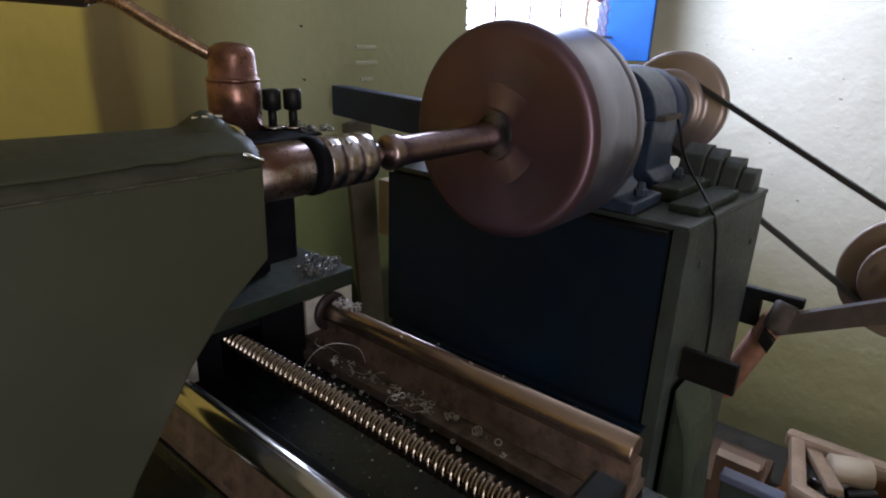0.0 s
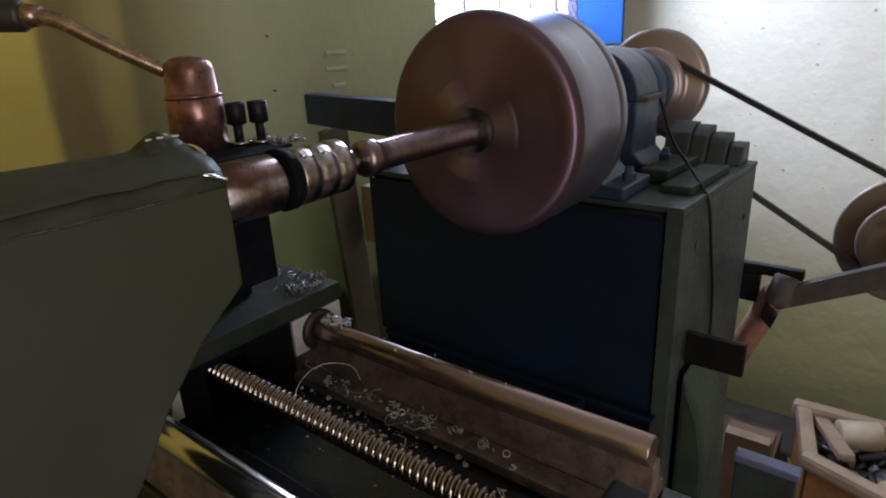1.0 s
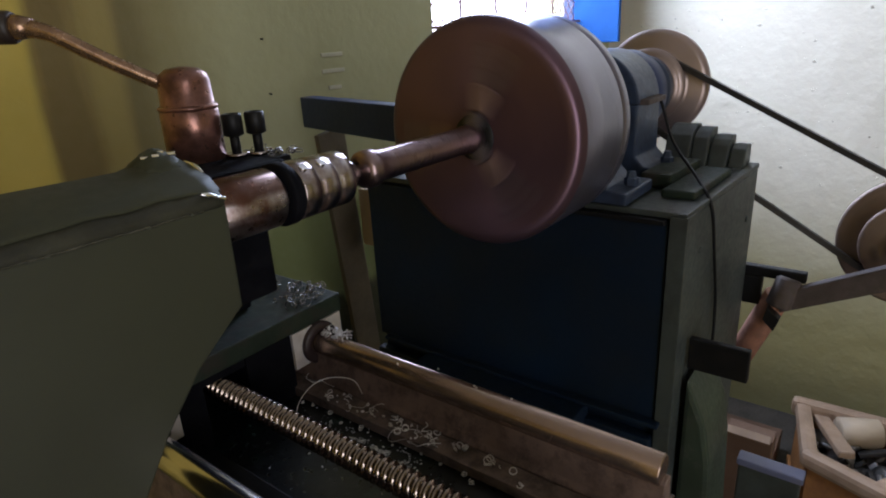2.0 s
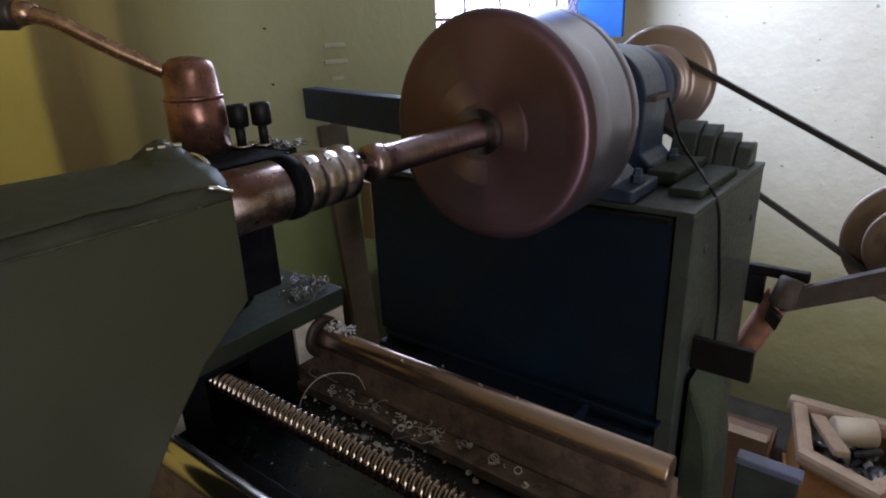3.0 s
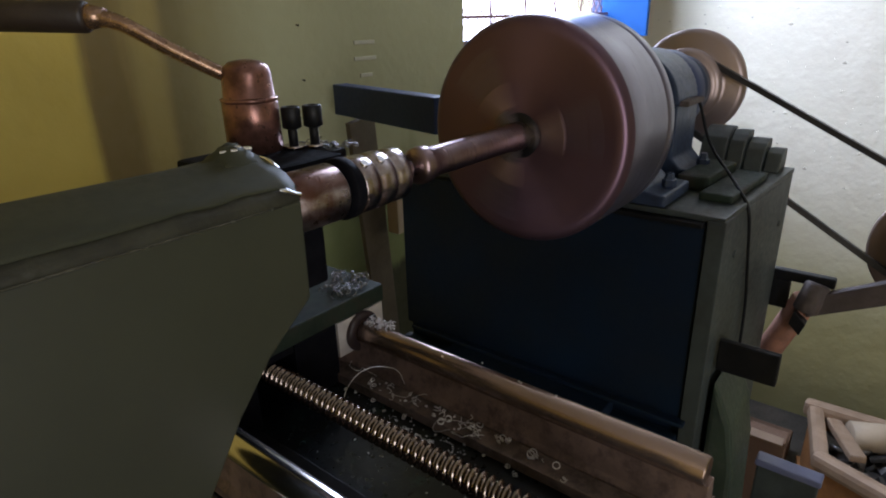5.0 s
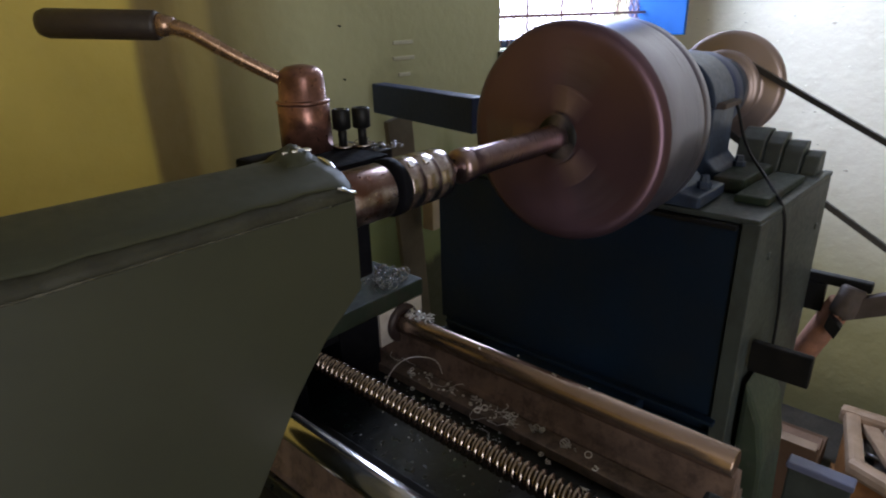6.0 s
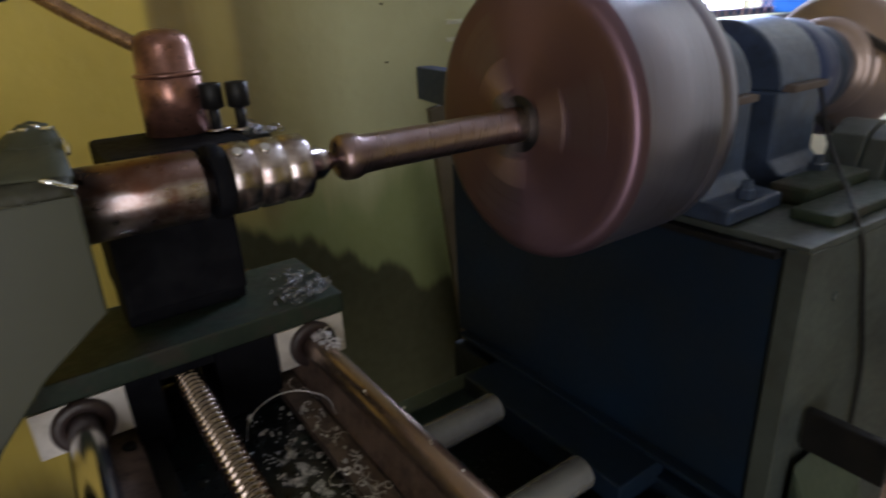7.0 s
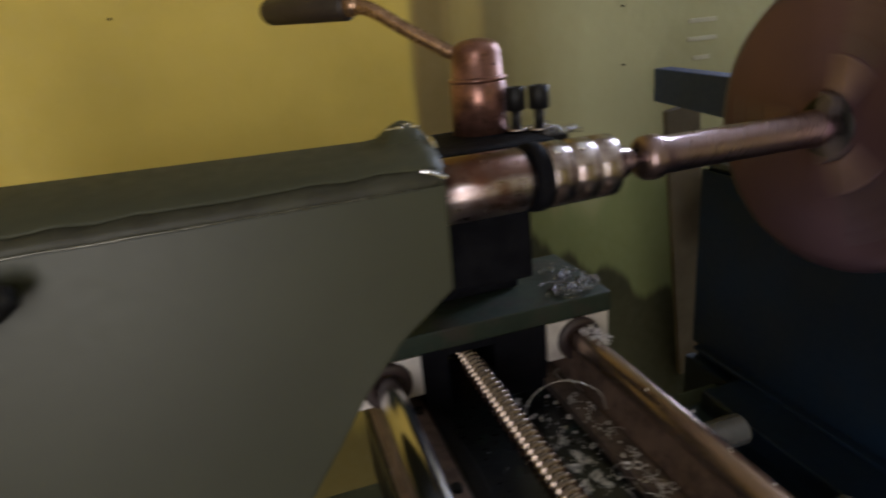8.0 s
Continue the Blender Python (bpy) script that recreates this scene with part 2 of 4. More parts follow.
SOOT = material("sooty_black_steel", (0.004, 0.004, 0.006), 0.7, 0, 0.3, 18, 0.1, 200, (0.010, 0.010, 0.012), 0.5, spec=0.06)
BLACK = material("black_enamel", (0.005, 0.005, 0.006), 0.5, 0, 0.3, 20, 0.1, 200, (0.012, 0.011, 0.010), 0.5, spec=0.25)
TARRED = material("oily_black_plate", (0.005, 0.006, 0.007), 0.3, 0, 0.4, 30, 0.3, 190, (0.022, 0.050, 0.040), 0.5, 0.15, 0.57, 0.68)
ALLOY = material("pale_alloy_face", (0.62, 0.58, 0.54), 0.5, 0.25, 0.1, 30, 0.08, 200, (0.3, 0.27, 0.24), 0.35)
SEAL = material("rust_brown_rubber", (0.028, 0.017, 0.016), 0.45, 0, 0.25, 40, 0.2, 240)
RUBBER = material("brown_black_grip", (0.026, 0.018, 0.014), 0.5, 0, 0.25, 40, 0.2, 240)
BELT = material("grey_black_rubber", (0.035, 0.032, 0.03), 0.6, 0, 0.25, 40, 0.2, 240)
PIPE = material("red_oxide_pipe", (0.28, 0.135, 0.085), 0.55, 0.1, 0.25, 25, 0.25, 180, (0.14, 0.07, 0.045), 0.5)
ARM = material("grey_scraped_bar", (0.085, 0.068, 0.062), 0.65, 0.0, 0.25, 25, 0.2, 200, (0.06, 0.05, 0.04), 0.6, spec=0.15)
SWARF = material("silver_swarf", (0.72, 0.70, 0.68), 0.32, 0.9, 0.2, 60, 0.0)
DARK_SWARF = material("oily_swarf", (0.30, 0.30, 0.31), 0.2, 1.0, 0.4, 60, 0.0)
DUST = material("pale_chip_dust", (0.72, 0.72, 0.72), 0.6, 0.4, 0.5, 160, 0.6, 500, (0.05, 0.05, 0.05), 0.8)
CREAM = material("dirty_cream_plastic", (0.32, 0.225, 0.15), 0.5, 0, 0.2, 14, 0.2, 160, (0.26, 0.17, 0.10), 0.55)
ORANGE = material("brown_orange_card", (0.30, 0.135, 0.035), 0.65, 0, 0.25, 10, 0.2, 160, (0.16, 0.07, 0.03), 0.5)
CARTON = material("brown_cardboard", (0.11, 0.062, 0.035), 0.8, 0, 0.2, 10, 0.15, 180)
PALE_CARD = material("pale_card", (0.21, 0.145, 0.09), 0.75, 0, 0.2, 12, 0.2, 160)
LILAC = material("pale_lilac_plastic", (0.115, 0.125, 0.21), 0.4, 0, 0.1, 12, 0.05, 160)
BEIGE = material("beige_wood_block", (0.45, 0.36, 0.25), 0.6, 0, 0.12, 18, 0.15, 160)
SCRAP = material("scrap_metal", (0.16, 0.15, 0.14), 0.38, 0.7, 0.4, 40, 0.2, 220, pieces=0.7)
WOOD = material("grey_brown_timber", (0.13, 0.105, 0.07), 0.7, 0, 0.2, 20, 0.25, 200)
IRON = material("rust_red_grille", (0.24, 0.13, 0.13), 0.6, 0.3, 0.25, 40, 0.2, 220)
PIT = material("grey_plaster_pits", (0.45, 0.41, 0.31), 0.9, 0, 0.2, 30, 0.3, 120)
MARK = material("pale_wall_dash", (0.46, 0.45, 0.33), 0.8, 0, 0.1, 40, 0.2, 240)
OUTSIDE = glow("bright_street_haze", (1.0, 0.90, 0.93), 5.0)

# ---- mesh helpers ----


def thing(name, at, label, category, group="", kind=""):
    ob = new(name)
    ob.location = metres(at)
    return tagged(ob, label, category, group, kind)


def finish(bm, name, mat, base, raw=False):
    if not raw:
        bm.transform(PLAN)
    bm.transform(Matrix.Translation(-base))
    bmesh.ops.recalc_face_normals(bm, faces=bm.faces)
    me = bpy.data.meshes.new(name)
    bm.to_mesh(me)
    bm.free()
    me.materials.append(mat)
    return me


def part(name, bm, mat, parent, label=""):
    """One mesh object under a thing or under a part."""
    root = parent
    while root.parent:
        root = root.parent
    ob = new(name, finish(bm, name, mat, root.location.copy()))
    ob.parent = parent
    return tagged(ob, label)


def setting(name, bm, mat, label, category):
    """A piece of the setting, or a thing that is one mesh, with its origin at the world's."""
    return tagged(new(name, finish(bm, name, mat, Vector((0, 0, 0)))), label, category, kind="structure")


def single(name, bm, mat, label, category, group="", kind="", at=None):
    base = metres(at) if at else Vector((0, 0, 0))
    ob = new(name, finish(bm, name, mat, base))
    ob.location = base
    return tagged(ob, label, category, group, kind)


def box(x0, x1, y0, y1, z0, z1, bevel=0.0, bm=None, m=None):
    """A box, its edges rounded by bevel."""
    own = bmesh.new()
    bmesh.ops.create_cube(own, size=1)
    own.transform(Matrix.Translation(((x0 + x1) / 2, (y0 + y1) / 2, (z0 + z1) / 2)) @ Matrix.Diagonal((x1 - x0, y1 - y0, z1 - z0, 1)))
    if bevel:
        bmesh.ops.bevel(own, geom=own.edges[:], offset=bevel, segments=2, profile=0.6, affect="EDGES")
    if m:
        own.transform(m)
    return joined(bm, own)


def joined(bm, own):
    if bm is None:
        return own
    me = bpy.data.meshes.new("scratch")
    own.to_mesh(me)
    own.free()
    bm.from_mesh(me)
    bpy.data.meshes.remove(me)
    return bm


def turned(start, way, profile, seg=40, bm=None, smooth=True, closed=True):
    """A turned piece: profile is (distance along the axis, radius), the axis from start along way."""
    own = bmesh.new()
    way = Vector(way).normalized()
    side = way.orthogonal().normalized()
    up = way.cross(side)
    rings = []
    for s, r in profile:
        centre = Vector(start) + way * s
        rings.append([own.verts.new(centre + (side * math.cos(a) + up * math.sin(a)) * max(r, 1e-5)) for a in (2 * math.pi * k / seg for k in range(seg))])
    for a, b in zip(rings, rings[1:]):
        for k in range(seg):
            f = own.faces.new((a[k], a[(k + 1) % seg], b[(k + 1) % seg], b[k]))
            f.smooth = smooth
    if closed:
        own.faces.new(rings[0][::-1])
        own.faces.new(rings[-1])
    return joined(bm, own)


def rod(p, q, r, chamfer=0.0, seg=24, bm=None):
    length = (Vector(q) - Vector(p)).length
    c = chamfer
    profile = [(0, r - c), (c, r), (length - c, r), (length, r - c)] if c else [(0, r), (length, r)]
    own = turned(p, Vector(q) - Vector(p), profile, seg)
    sharpen(own)
    return joined(bm, own)


def sharpen(bm, degrees=32):
    for e in bm.edges:
        if len(e.link_faces) == 2 and e.calc_face_angle(0) > radians(degrees):
            e.smooth = False
    return bm


def tube(points, r, seg=12, bm=None, rounds=3):
    """A bar of round section along a smoothed line of points; r may be a list, one for each given point."""
    pts = [Vector(p) for p in points]
    rad = list(r) if isinstance(r, (list, tuple)) else [r] * len(pts)
    for _ in range(rounds):
        np_, nr = [pts[0]], [rad[0]]
        for k in range(len(pts) - 1):
            np_ += [pts[k].lerp(pts[k + 1], 0.25), pts[k].lerp(pts[k + 1], 0.75)]
            nr += [rad[k] * 0.75 + rad[k + 1] * 0.25, rad[k] * 0.25 + rad[k + 1] * 0.75]
        pts, rad = np_ + [pts[-1]], nr + [rad[-1]]
    own = bmesh.new()
    rings, side = [], None
    for k, p in enumerate(pts):
        way = (pts[min(k + 1, len(pts) - 1)] - pts[max(k - 1, 0)]).normalized()
        side = way.orthogonal() if side is None else side - way * side.dot(way)
        side.normalize()
        up = way.cross(side)
        rings.append([own.verts.new(p + (side * math.cos(a) + up * math.sin(a)) * rad[k]) for a in (2 * math.pi * j / seg for j in range(seg))])
    for a, b in zip(rings, rings[1:]):
        for k in range(seg):
            own.faces.new((a[k], a[(k + 1) % seg], b[(k + 1) % seg], b[k])).smooth = True
    own.faces.new(rings[0][::-1])
    own.faces.new(rings[-1])
    return joined(bm, own)


def prism(outline, axis, lo, hi, bevel=0.0, bm=None):
    """An outline drawn in the plane across axis ('x', 'y' or 'z'), drawn out from lo to hi."""
    own = bmesh.new()

    def at(a, b, c):
        return {"x": (c, a, b), "y": (a, c, b), "z": (a, b, c)}[axis]

    verts = [own.verts.new(at(a, b, lo)) for a, b in outline]
    face = own.faces.new(verts)
    out = bmesh.ops.extrude_face_region(own, geom=[face])
    shift = Vector(at(0, 0, hi - lo))
    for v in out["geom"]:
        if isinstance(v, bmesh.types.BMVert):
            v.co += shift
    if bevel:
        bmesh.ops.bevel(own, geom=own.edges[:], offset=bevel, segments=2, profile=0.6, affect="EDGES")
    return joined(bm, own)


# ---- the room ----
X0, X1, Y0, Y1, TOP = -1.75, 2.42, -2.3, 1.05, 2.25
WIN_L, WIN_R, WIN_B, WIN_T = 1.30, 2.245, 1.13, 2.02
setting("floor", box(X0 - 0.2, X1 + 0.2, Y0 - 0.2, Y1 + 0.2, FLOOR - 0.08, FLOOR), CEMENT, "stained grey cement workshop floor", "floor")
setting("ceiling", box(X0 - 0.2, X1 + 0.2, Y0 - 0.2, Y1 + 0.2, TOP, TOP + 0.1), CEILING, "plain whitewashed ceiling slab", "ceiling")
w = box(X0 - 0.2, WIN_L, Y1, Y1 + 0.17, FLOOR, TOP)
box(WIN_R, X1 + 0.2, Y1, Y1 + 0.17, FLOOR, TOP, bm=w)
box(WIN_L, WIN_R, Y1, Y1 + 0.17, FLOOR, WIN_B, bm=w)
box(WIN_L, WIN_R, Y1, Y1 + 0.17, WIN_T, TOP, bm=w)
setting("wall_north", w, BACK_WALL, "yellow and olive distempered plaster wall with painted shade bands, darker below", "wall")
setting("wall_east", box(X1, X1 + 0.17, Y0, Y1, FLOOR, TOP), WHITE_WALL, "rough whitewashed plaster wall, darker and yellower towards the floor", "wall")
w = box(X0, -1.37, Y0 - 0.17, Y0, FLOOR, TOP)
box(-0.33, X1, Y0 - 0.17, Y0, FLOOR, TOP, bm=w)
box(-1.37, -0.33, Y0 - 0.17, Y0, 2.2, TOP, bm=w)
setting("wall_south", w, SIDE_WALL, "yellow distempered wall with an open doorway", "wall")
setting("wall_west", box(X0 - 0.17, X0, Y0, Y1, FLOOR, TOP), SIDE_WALL, "plain yellow distempered wall", "wall")


def scroll(cx, cz, size, flip, bm):
    pts = []
    for k in range(15):
        a = k / 14 * 3.6 * math.pi / 1.5
        r = size * (1 - 0.75 * k / 14)
        pts.append((cx + flip * r * math.cos(a), Y1 + 0.045, cz + r * math.sin(a)))
    return tube(pts, 0.0045, 6, bm, 1)


def window():
    win = thing("window_1", (WIN_L, Y1, WIN_B), "barred window with wire mesh and iron scrolls, bright outside", "window", kind="structure")
    t = 0.02
    for name, b in (("window_frame", (WIN_L, WIN_L + t, WIN_B, WIN_T)), ("window_frame", (WIN_R - t, WIN_R, WIN_B, WIN_T)),
                    ("window_frame", (WIN_L + t, WIN_R - t, WIN_B, WIN_B + t)), ("window_frame", (WIN_L + t, WIN_R - t, WIN_T - t, WIN_T))):
        part(name, box(b[0], b[1], Y1 + 0.06, Y1 + 0.10, b[2], b[3], 0.004), BLUE, win)
    part("window_sill", box(WIN_L - 0.01, WIN_R + 0.01, Y1 - 0.02, Y1 + 0.17, WIN_B - 0.03, WIN_B - 0.002, 0.005), CEMENT, win)
    mesh = bmesh.new()
    step = 0.042
    n = int((WIN_R - WIN_L + WIN_T - WIN_B) / step)
    for k in range(n):
        for flip in (1, -1):
            c = WIN_L + k * step if flip == 1 else WIN_R - k * step
            pts = []
            for z in (WIN_B, WIN_T):
                pts.append([c - flip * (z - WIN_B), z])
            lo, hi = (WIN_L, WIN_R)
            (xa, za), (xb, zb) = pts
            if flip == 1:
                if xa > hi:
                    za, xa = za + (xa - hi), hi
                if xb < lo:
                    zb, xb = zb - (lo - xb), lo
            else:
                if xa < lo:
                    za, xa = za + (lo - xa), lo
                if xb > hi:
                    zb, xb = zb - (xb - hi), hi
            if zb - za > 0.02:
                rod((xa, Y1 + 0.055, za), (xb, Y1 + 0.055, zb), 0.0014, 0, 5, mesh)
    part("wire_mesh", mesh, IRON, win, "rusty diamond wire mesh")
    for k in range(5):
        x = WIN_L + 0.09 + k * 0.18
        g = scroll(x, 1.36, 0.062, 1 if k % 2 else -1, None)
        part("scroll", scroll(x + 0.02, 1.60, 0.06, -1 if k % 2 else 1, g), IRON, win)
    for k in range(4):
        x = WIN_L + 0.18 + k * 0.18
        part("grille_bar", rod((x, Y1 + 0.04, WIN_B), (x, Y1 + 0.04, WIN_T), 0.0028, 0, 8), IRON, win)
    for z in (1.205, 1.48, 1.72):
        part("grille_bar", box(WIN_L, WIN_R, Y1 + 0.032, Y1 + 0.04, z, z + 0.008), IRON, win)
    part("casement", box(WIN_R - 0.0235, WIN_R - 0.003, Y1 - 0.115, Y1 + 0.058, WIN_B + 0.001, WIN_T - 0.002, 0.003), GLARE_SHUTTER, win, "blue-painted steel shutter leaf, folded open, glare put into its blue")


window()
single("backdrop", box(0.2, 4.2, 2.2, 2.25, 0.6, 4.0), OUTSIDE, "blank over-bright street light outside the window", "backdrop", kind="structure")

AX_Y, AX_Z = 0.410, 1.098

# ---- the bed of the lathe ----


def bed():
    b = thing("lathe_bed", (0.3, 0.5, FLOOR), "dark green welded steel lathe bed with two ground bars", "lathe bed")
    part("frame", box(-0.55, 1.12, 0.30, 0.33, 0.60, 0.70, 0.004), GREEN_WORN, b)
    part("frame", box(-0.55, 1.12, 0.62, 0.65, 0.60, 0.70, 0.004), GREEN_WORN, b)
    part("drip_tray", box(-0.5, 1.1, 0.335, 0.615, 0.61, 0.62), TARRED, b, "oily black drip tray")
    for y in (0.387, 0.528):
        part("bed_bar", rod((-0.5, y, 0.730), (0.600, y, 0.730), 0.018, 0.002), BED_BAR, b, "bright ground steel bar")
    part("end_casting", prism([(0.232, 0.790), (0.222, 0.772), (0.206, 0.735), (0.196, 0.680), (0.190, 0.55), (0.185, FLOOR), (0.232, FLOOR)], "x", 0.700, 0.800, 0.006), GREEN_WORN, b, "dark green cast foot beside the cabinet")
    for x in (-0.50, 1.06):
        for y in (0.30, 0.62):
            part("leg", box(x, x + 0.05, y, y + 0.03, FLOOR, 0.60, 0.003), GREEN_WORN, b)
    part("brace", box(-0.45, 1.06, 0.305, 0.325, 0.0, 0.05, 0.003), GREEN_WORN, b)


def carriage():
    c = thing("cross_slide", (0.28, 0.4, 0.74), "black cross slide with two round rails and a ball screw", "cross slide")
    part("base", prism([(0.178, 0.875), (0.178, 0.892), (0.386, 0.892), (0.386, 0.875)], "y", 0.13, 0.66, 0.002), TARRED, c, "oily black base plate strewn with chips")
    part("apron", box(0.185, 0.382, 0.36, 0.60, 0.76, 0.874, 0.004), BLACK, c)
    for y in (0.387, 0.528):
        part("bed_bushing", rod((0.18, y, 0.730), (0.39, y, 0.730), 0.031, 0.003), BLACK, c)
    for x, mat in ((0.195, BRIGHT), (0.363, BRASSY)):
        inner, outer = (0.014, 0.030) if mat is BRIGHT else (0.0125, 0.020)
        support = prism([(x - inner, 0.893), (x + outer, 0.893), (x + outer, 0.901), (x + 0.010, 0.906), (x + 0.006, 0.927), (x - 0.006, 0.927), (x - 0.010, 0.906), (x - inner, 0.901)], "y", 0.156, 0.65, 0.0008)
        rail = part("rail", support, RAIL, c, "rust-brown rail support")
        part("rail_rod", rod((x, 0.159, 0.934), (x, 0.65, 0.934), 0.0103, 0.001, 32), mat, rail, "bright ground rail rod" if mat is BRIGHT else "oily brown rail rod")
        for k in range(5):
            for side in (0.022,) if mat is BRIGHT else ():
                part("rail_bolt", turned((x + side, 0.19 + k * 0.095, 0.9015), (0, 0, 1), [(0, 0.0045), (0.004, 0.0045), (0.005, 0.0035)], 12), BLACK, rail)
    part("guide_strip", box(0.3300, 0.3485, 0.160, 0.62, 0.893, 0.9022, 0.001), STRIP, c, "grimy brown edge strip")
    part("guide_strip", box(0.226, 0.238, 0.165, 0.62, 0.893, 0.902, 0.001), BLACK, c, "black edge strip")
    screw(c)
    part("screw_bearing", box(0.243, 0.293, 0.138, 0.158, 0.893, 0.965, 0.003), BLACK, c)
    saddle(c)


def screw(parent):
    """A ball screw: a rounded helical groove in a round bar."""
    x, z, y0, y1, pitch, r = 0.267, 0.932, 0.158, 0.60, 0.0063, 0.0098
    bm = bmesh.new()
    seg, per = 24, 10
    n = int((y1 - y0) / pitch * per)
    rings = []
    for i in range(n + 1):
        y = y0 + (y1 - y0) * i / n
        ring = []
        for k in range(seg):
            a = 2 * math.pi * k / seg
            ph = ((y - y0) / pitch + k / seg) % 1.0
            groove = 0.0034 * max(0.0, math.sin(math.pi * min(1.0, ph / 0.72))) ** 0.7 if ph < 0.72 else 0.0
            ring.append(bm.verts.new((x + (r - groove) * math.cos(a), y, z + (r - groove) * math.sin(a))))
        rings.append(ring)
    for a, b in zip(rings, rings[1:]):
        for k in range(seg):
            bm.faces.new((a[k], a[(k + 1) % seg], b[(k + 1) % seg], b[k])).smooth = True
    part("ball_screw", bm, SCREW, parent, "oily steel ball screw")


def saddle(c):
    plate = part("saddle_plate", box(0.165, 0.395, 0.475, 0.578, 0.9535, 0.971, 0.002), SADDLE, c, "oily dark green steel plate")
    for x in (0.195, 0.363):
        block = bmesh.new()
        # a split bearing block with a round bore open below
        outline = [(x - 0.0287, 0.9530), (x - 0.0287, 0.918), (x - 0.012, 0.918)]
        for k in range(13):
            a = radians(238 - k * 296 / 12)
            outline.append((x + 0.0182 * math.cos(a), 0.934 + 0.0182 * math.sin(a)))
        outline = outline[:3] + [p for p in outline[3:] if p[1] > 0.9185] + [(x + 0.012, 0.918), (x + 0.0287, 0.918), (x + 0.0287, 0.9530)]
        prism(outline, "y", 0.475, 0.545, 0, block)
        b = part("bearing_block", block, ALLOY, plate, "pale cast bearing block")
        ring = turned((x, 0.4725, 0.934), (0, 1, 0), [(0, 0.0106), (-0.002, 0.0125), (-0.002, 0.0180), (0, 0.0198), (0.012, 0.0198)], 32, closed=False)
        part("seal", ring, SEAL, plate, "dark brown rubber seal")
    part("nut_housing_cheek", box(0.2245, 0.2470, 0.4765, 0.56, 0.8935, 0.953, 0.001), SOOT, plate)
    part("nut_housing_cheek", box(0.2870, 0.3335, 0.4765, 0.56, 0.8935, 0.953, 0.001), SOOT, plate)
    part("nut_housing_back", box(0.2472, 0.2868, 0.5600, 0.5650, 0.8935, 0.953, 0.001), SOOT, plate)
    part("nut_housing", box(0.2472, 0.2868, 0.4780, 0.56, 0.9455, 0.953, 0.001), SOOT, plate, "black nut housing under the plate")
    part("screw_nut", turned((0.267, 0.535, 0.932), (0, 1, 0), [(0, 0.0100), (0, 0.013), (0.03, 0.013), (0.03, 0.0100)], 28, closed=False), BLACK, plate)


bed()
carriage()

# ---- tool post ----


def tool_post():
    t = thing("tool_post", (0.285, 0.49, 0.9725), "black tool post with a coppered clamping lever", "tool post")
    part("block", box(0.237, 0.316, 0.457, 0.548, 1.0075, 1.0795, 0.003), SOOT, t, "black steel block")
    part("pedestal", box(0.240, 0.330, 0.520, 0.575, 0.9720, 1.0073, 0.003), SOOT, t, "black pedestal set back on the plate")
    part("head", box(0.246, 0.334, 0.446, 0.540, 1.080, 1.1130, 0.004), SOOT, t, "black upper block")
    part("tool_holder", box(0.3345, 0.352, 0.462, 0.520, 1.088, 1.1125, 0.003), BLACK, t, "oily black holder plate")
    for x, y in ((0.3240, 0.494), (0.3400, 0.487)):
        bolt = part("clamp_bolt", rod((x, y, 1.110), (x, y, 1.134), 0.0038, 0, 14), BLACK, t)
        part("bolt_head", turned((x, y, 1.129), (0, 0, 1), [(0, 0.0055), (0.0012, 0.0078), (0.0165, 0.0078), (0.0175, 0.0068), (0.0175, 0.004), (0.011, 0.004)], 20), BLACK, bolt)
        part("washer", turned((x, y, 1.1130 if x < 0.33 else 1.1125), (0, 0, 1), [(0, 0.009), (0.003, 0.009)], 20), STEEL, bolt)
    post = part("post", turned((0.303, 0.516, 1.1130), (0, 0, 1), [(0, 0.0218), (0.0375, 0.0215), (0.0390, 0.0205), (0.0400, 0.0197), (0.0600, 0.0188), (0.0650, 0.0172), (0.0688, 0.012), (0.0703, 0.004), (0.0703, 0)], 48), COPPER, t, "reddish coppered lever hub")
    part("collar", turned((0.303, 0.516, 1.152), (0, 0, 1), [(0, 0.0214), (0.001, 0.0221), (0.0025, 0.0221), (0.0035, 0.0203)], 48), COPPER, post)
    lever = part("lever", tube([(0.300, 0.519, 1.166), (0.284, 0.529, 1.1765), (0.262, 0.544, 1.1915), (0.241, 0.559, 1.2085), (0.236, 0.564, 1.2120), (0.229, 0.571, 1.2150), (0.214, 0.590, 1.2160)], [0.0052, 0.0054, 0.0054, 0.0056, 0.0058, 0.0062, 0.0064], 16), LEVER, t, "bent coppered lever rod")
    a, b = Vector((0.223, 0.579, 1.2160)), Vector((0.163, 0.650, 1.2200))
    part("ferrule", turned(a + (a - b).normalized() * 0.012, b - a, [(0, 0.0062), (0.008, 0.0082), (0.016, 0.0096)], 24), LEVER, lever)
    n = (b - a).length
    part("grip", turned(a, b - a, [(0, 0.0098), (0.003, 0.0112), (n - 0.006, 0.0112), (n - 0.001, 0.0095), (n, 0.0)], 24), RUBBER, lever, "dark brown rubber grip")


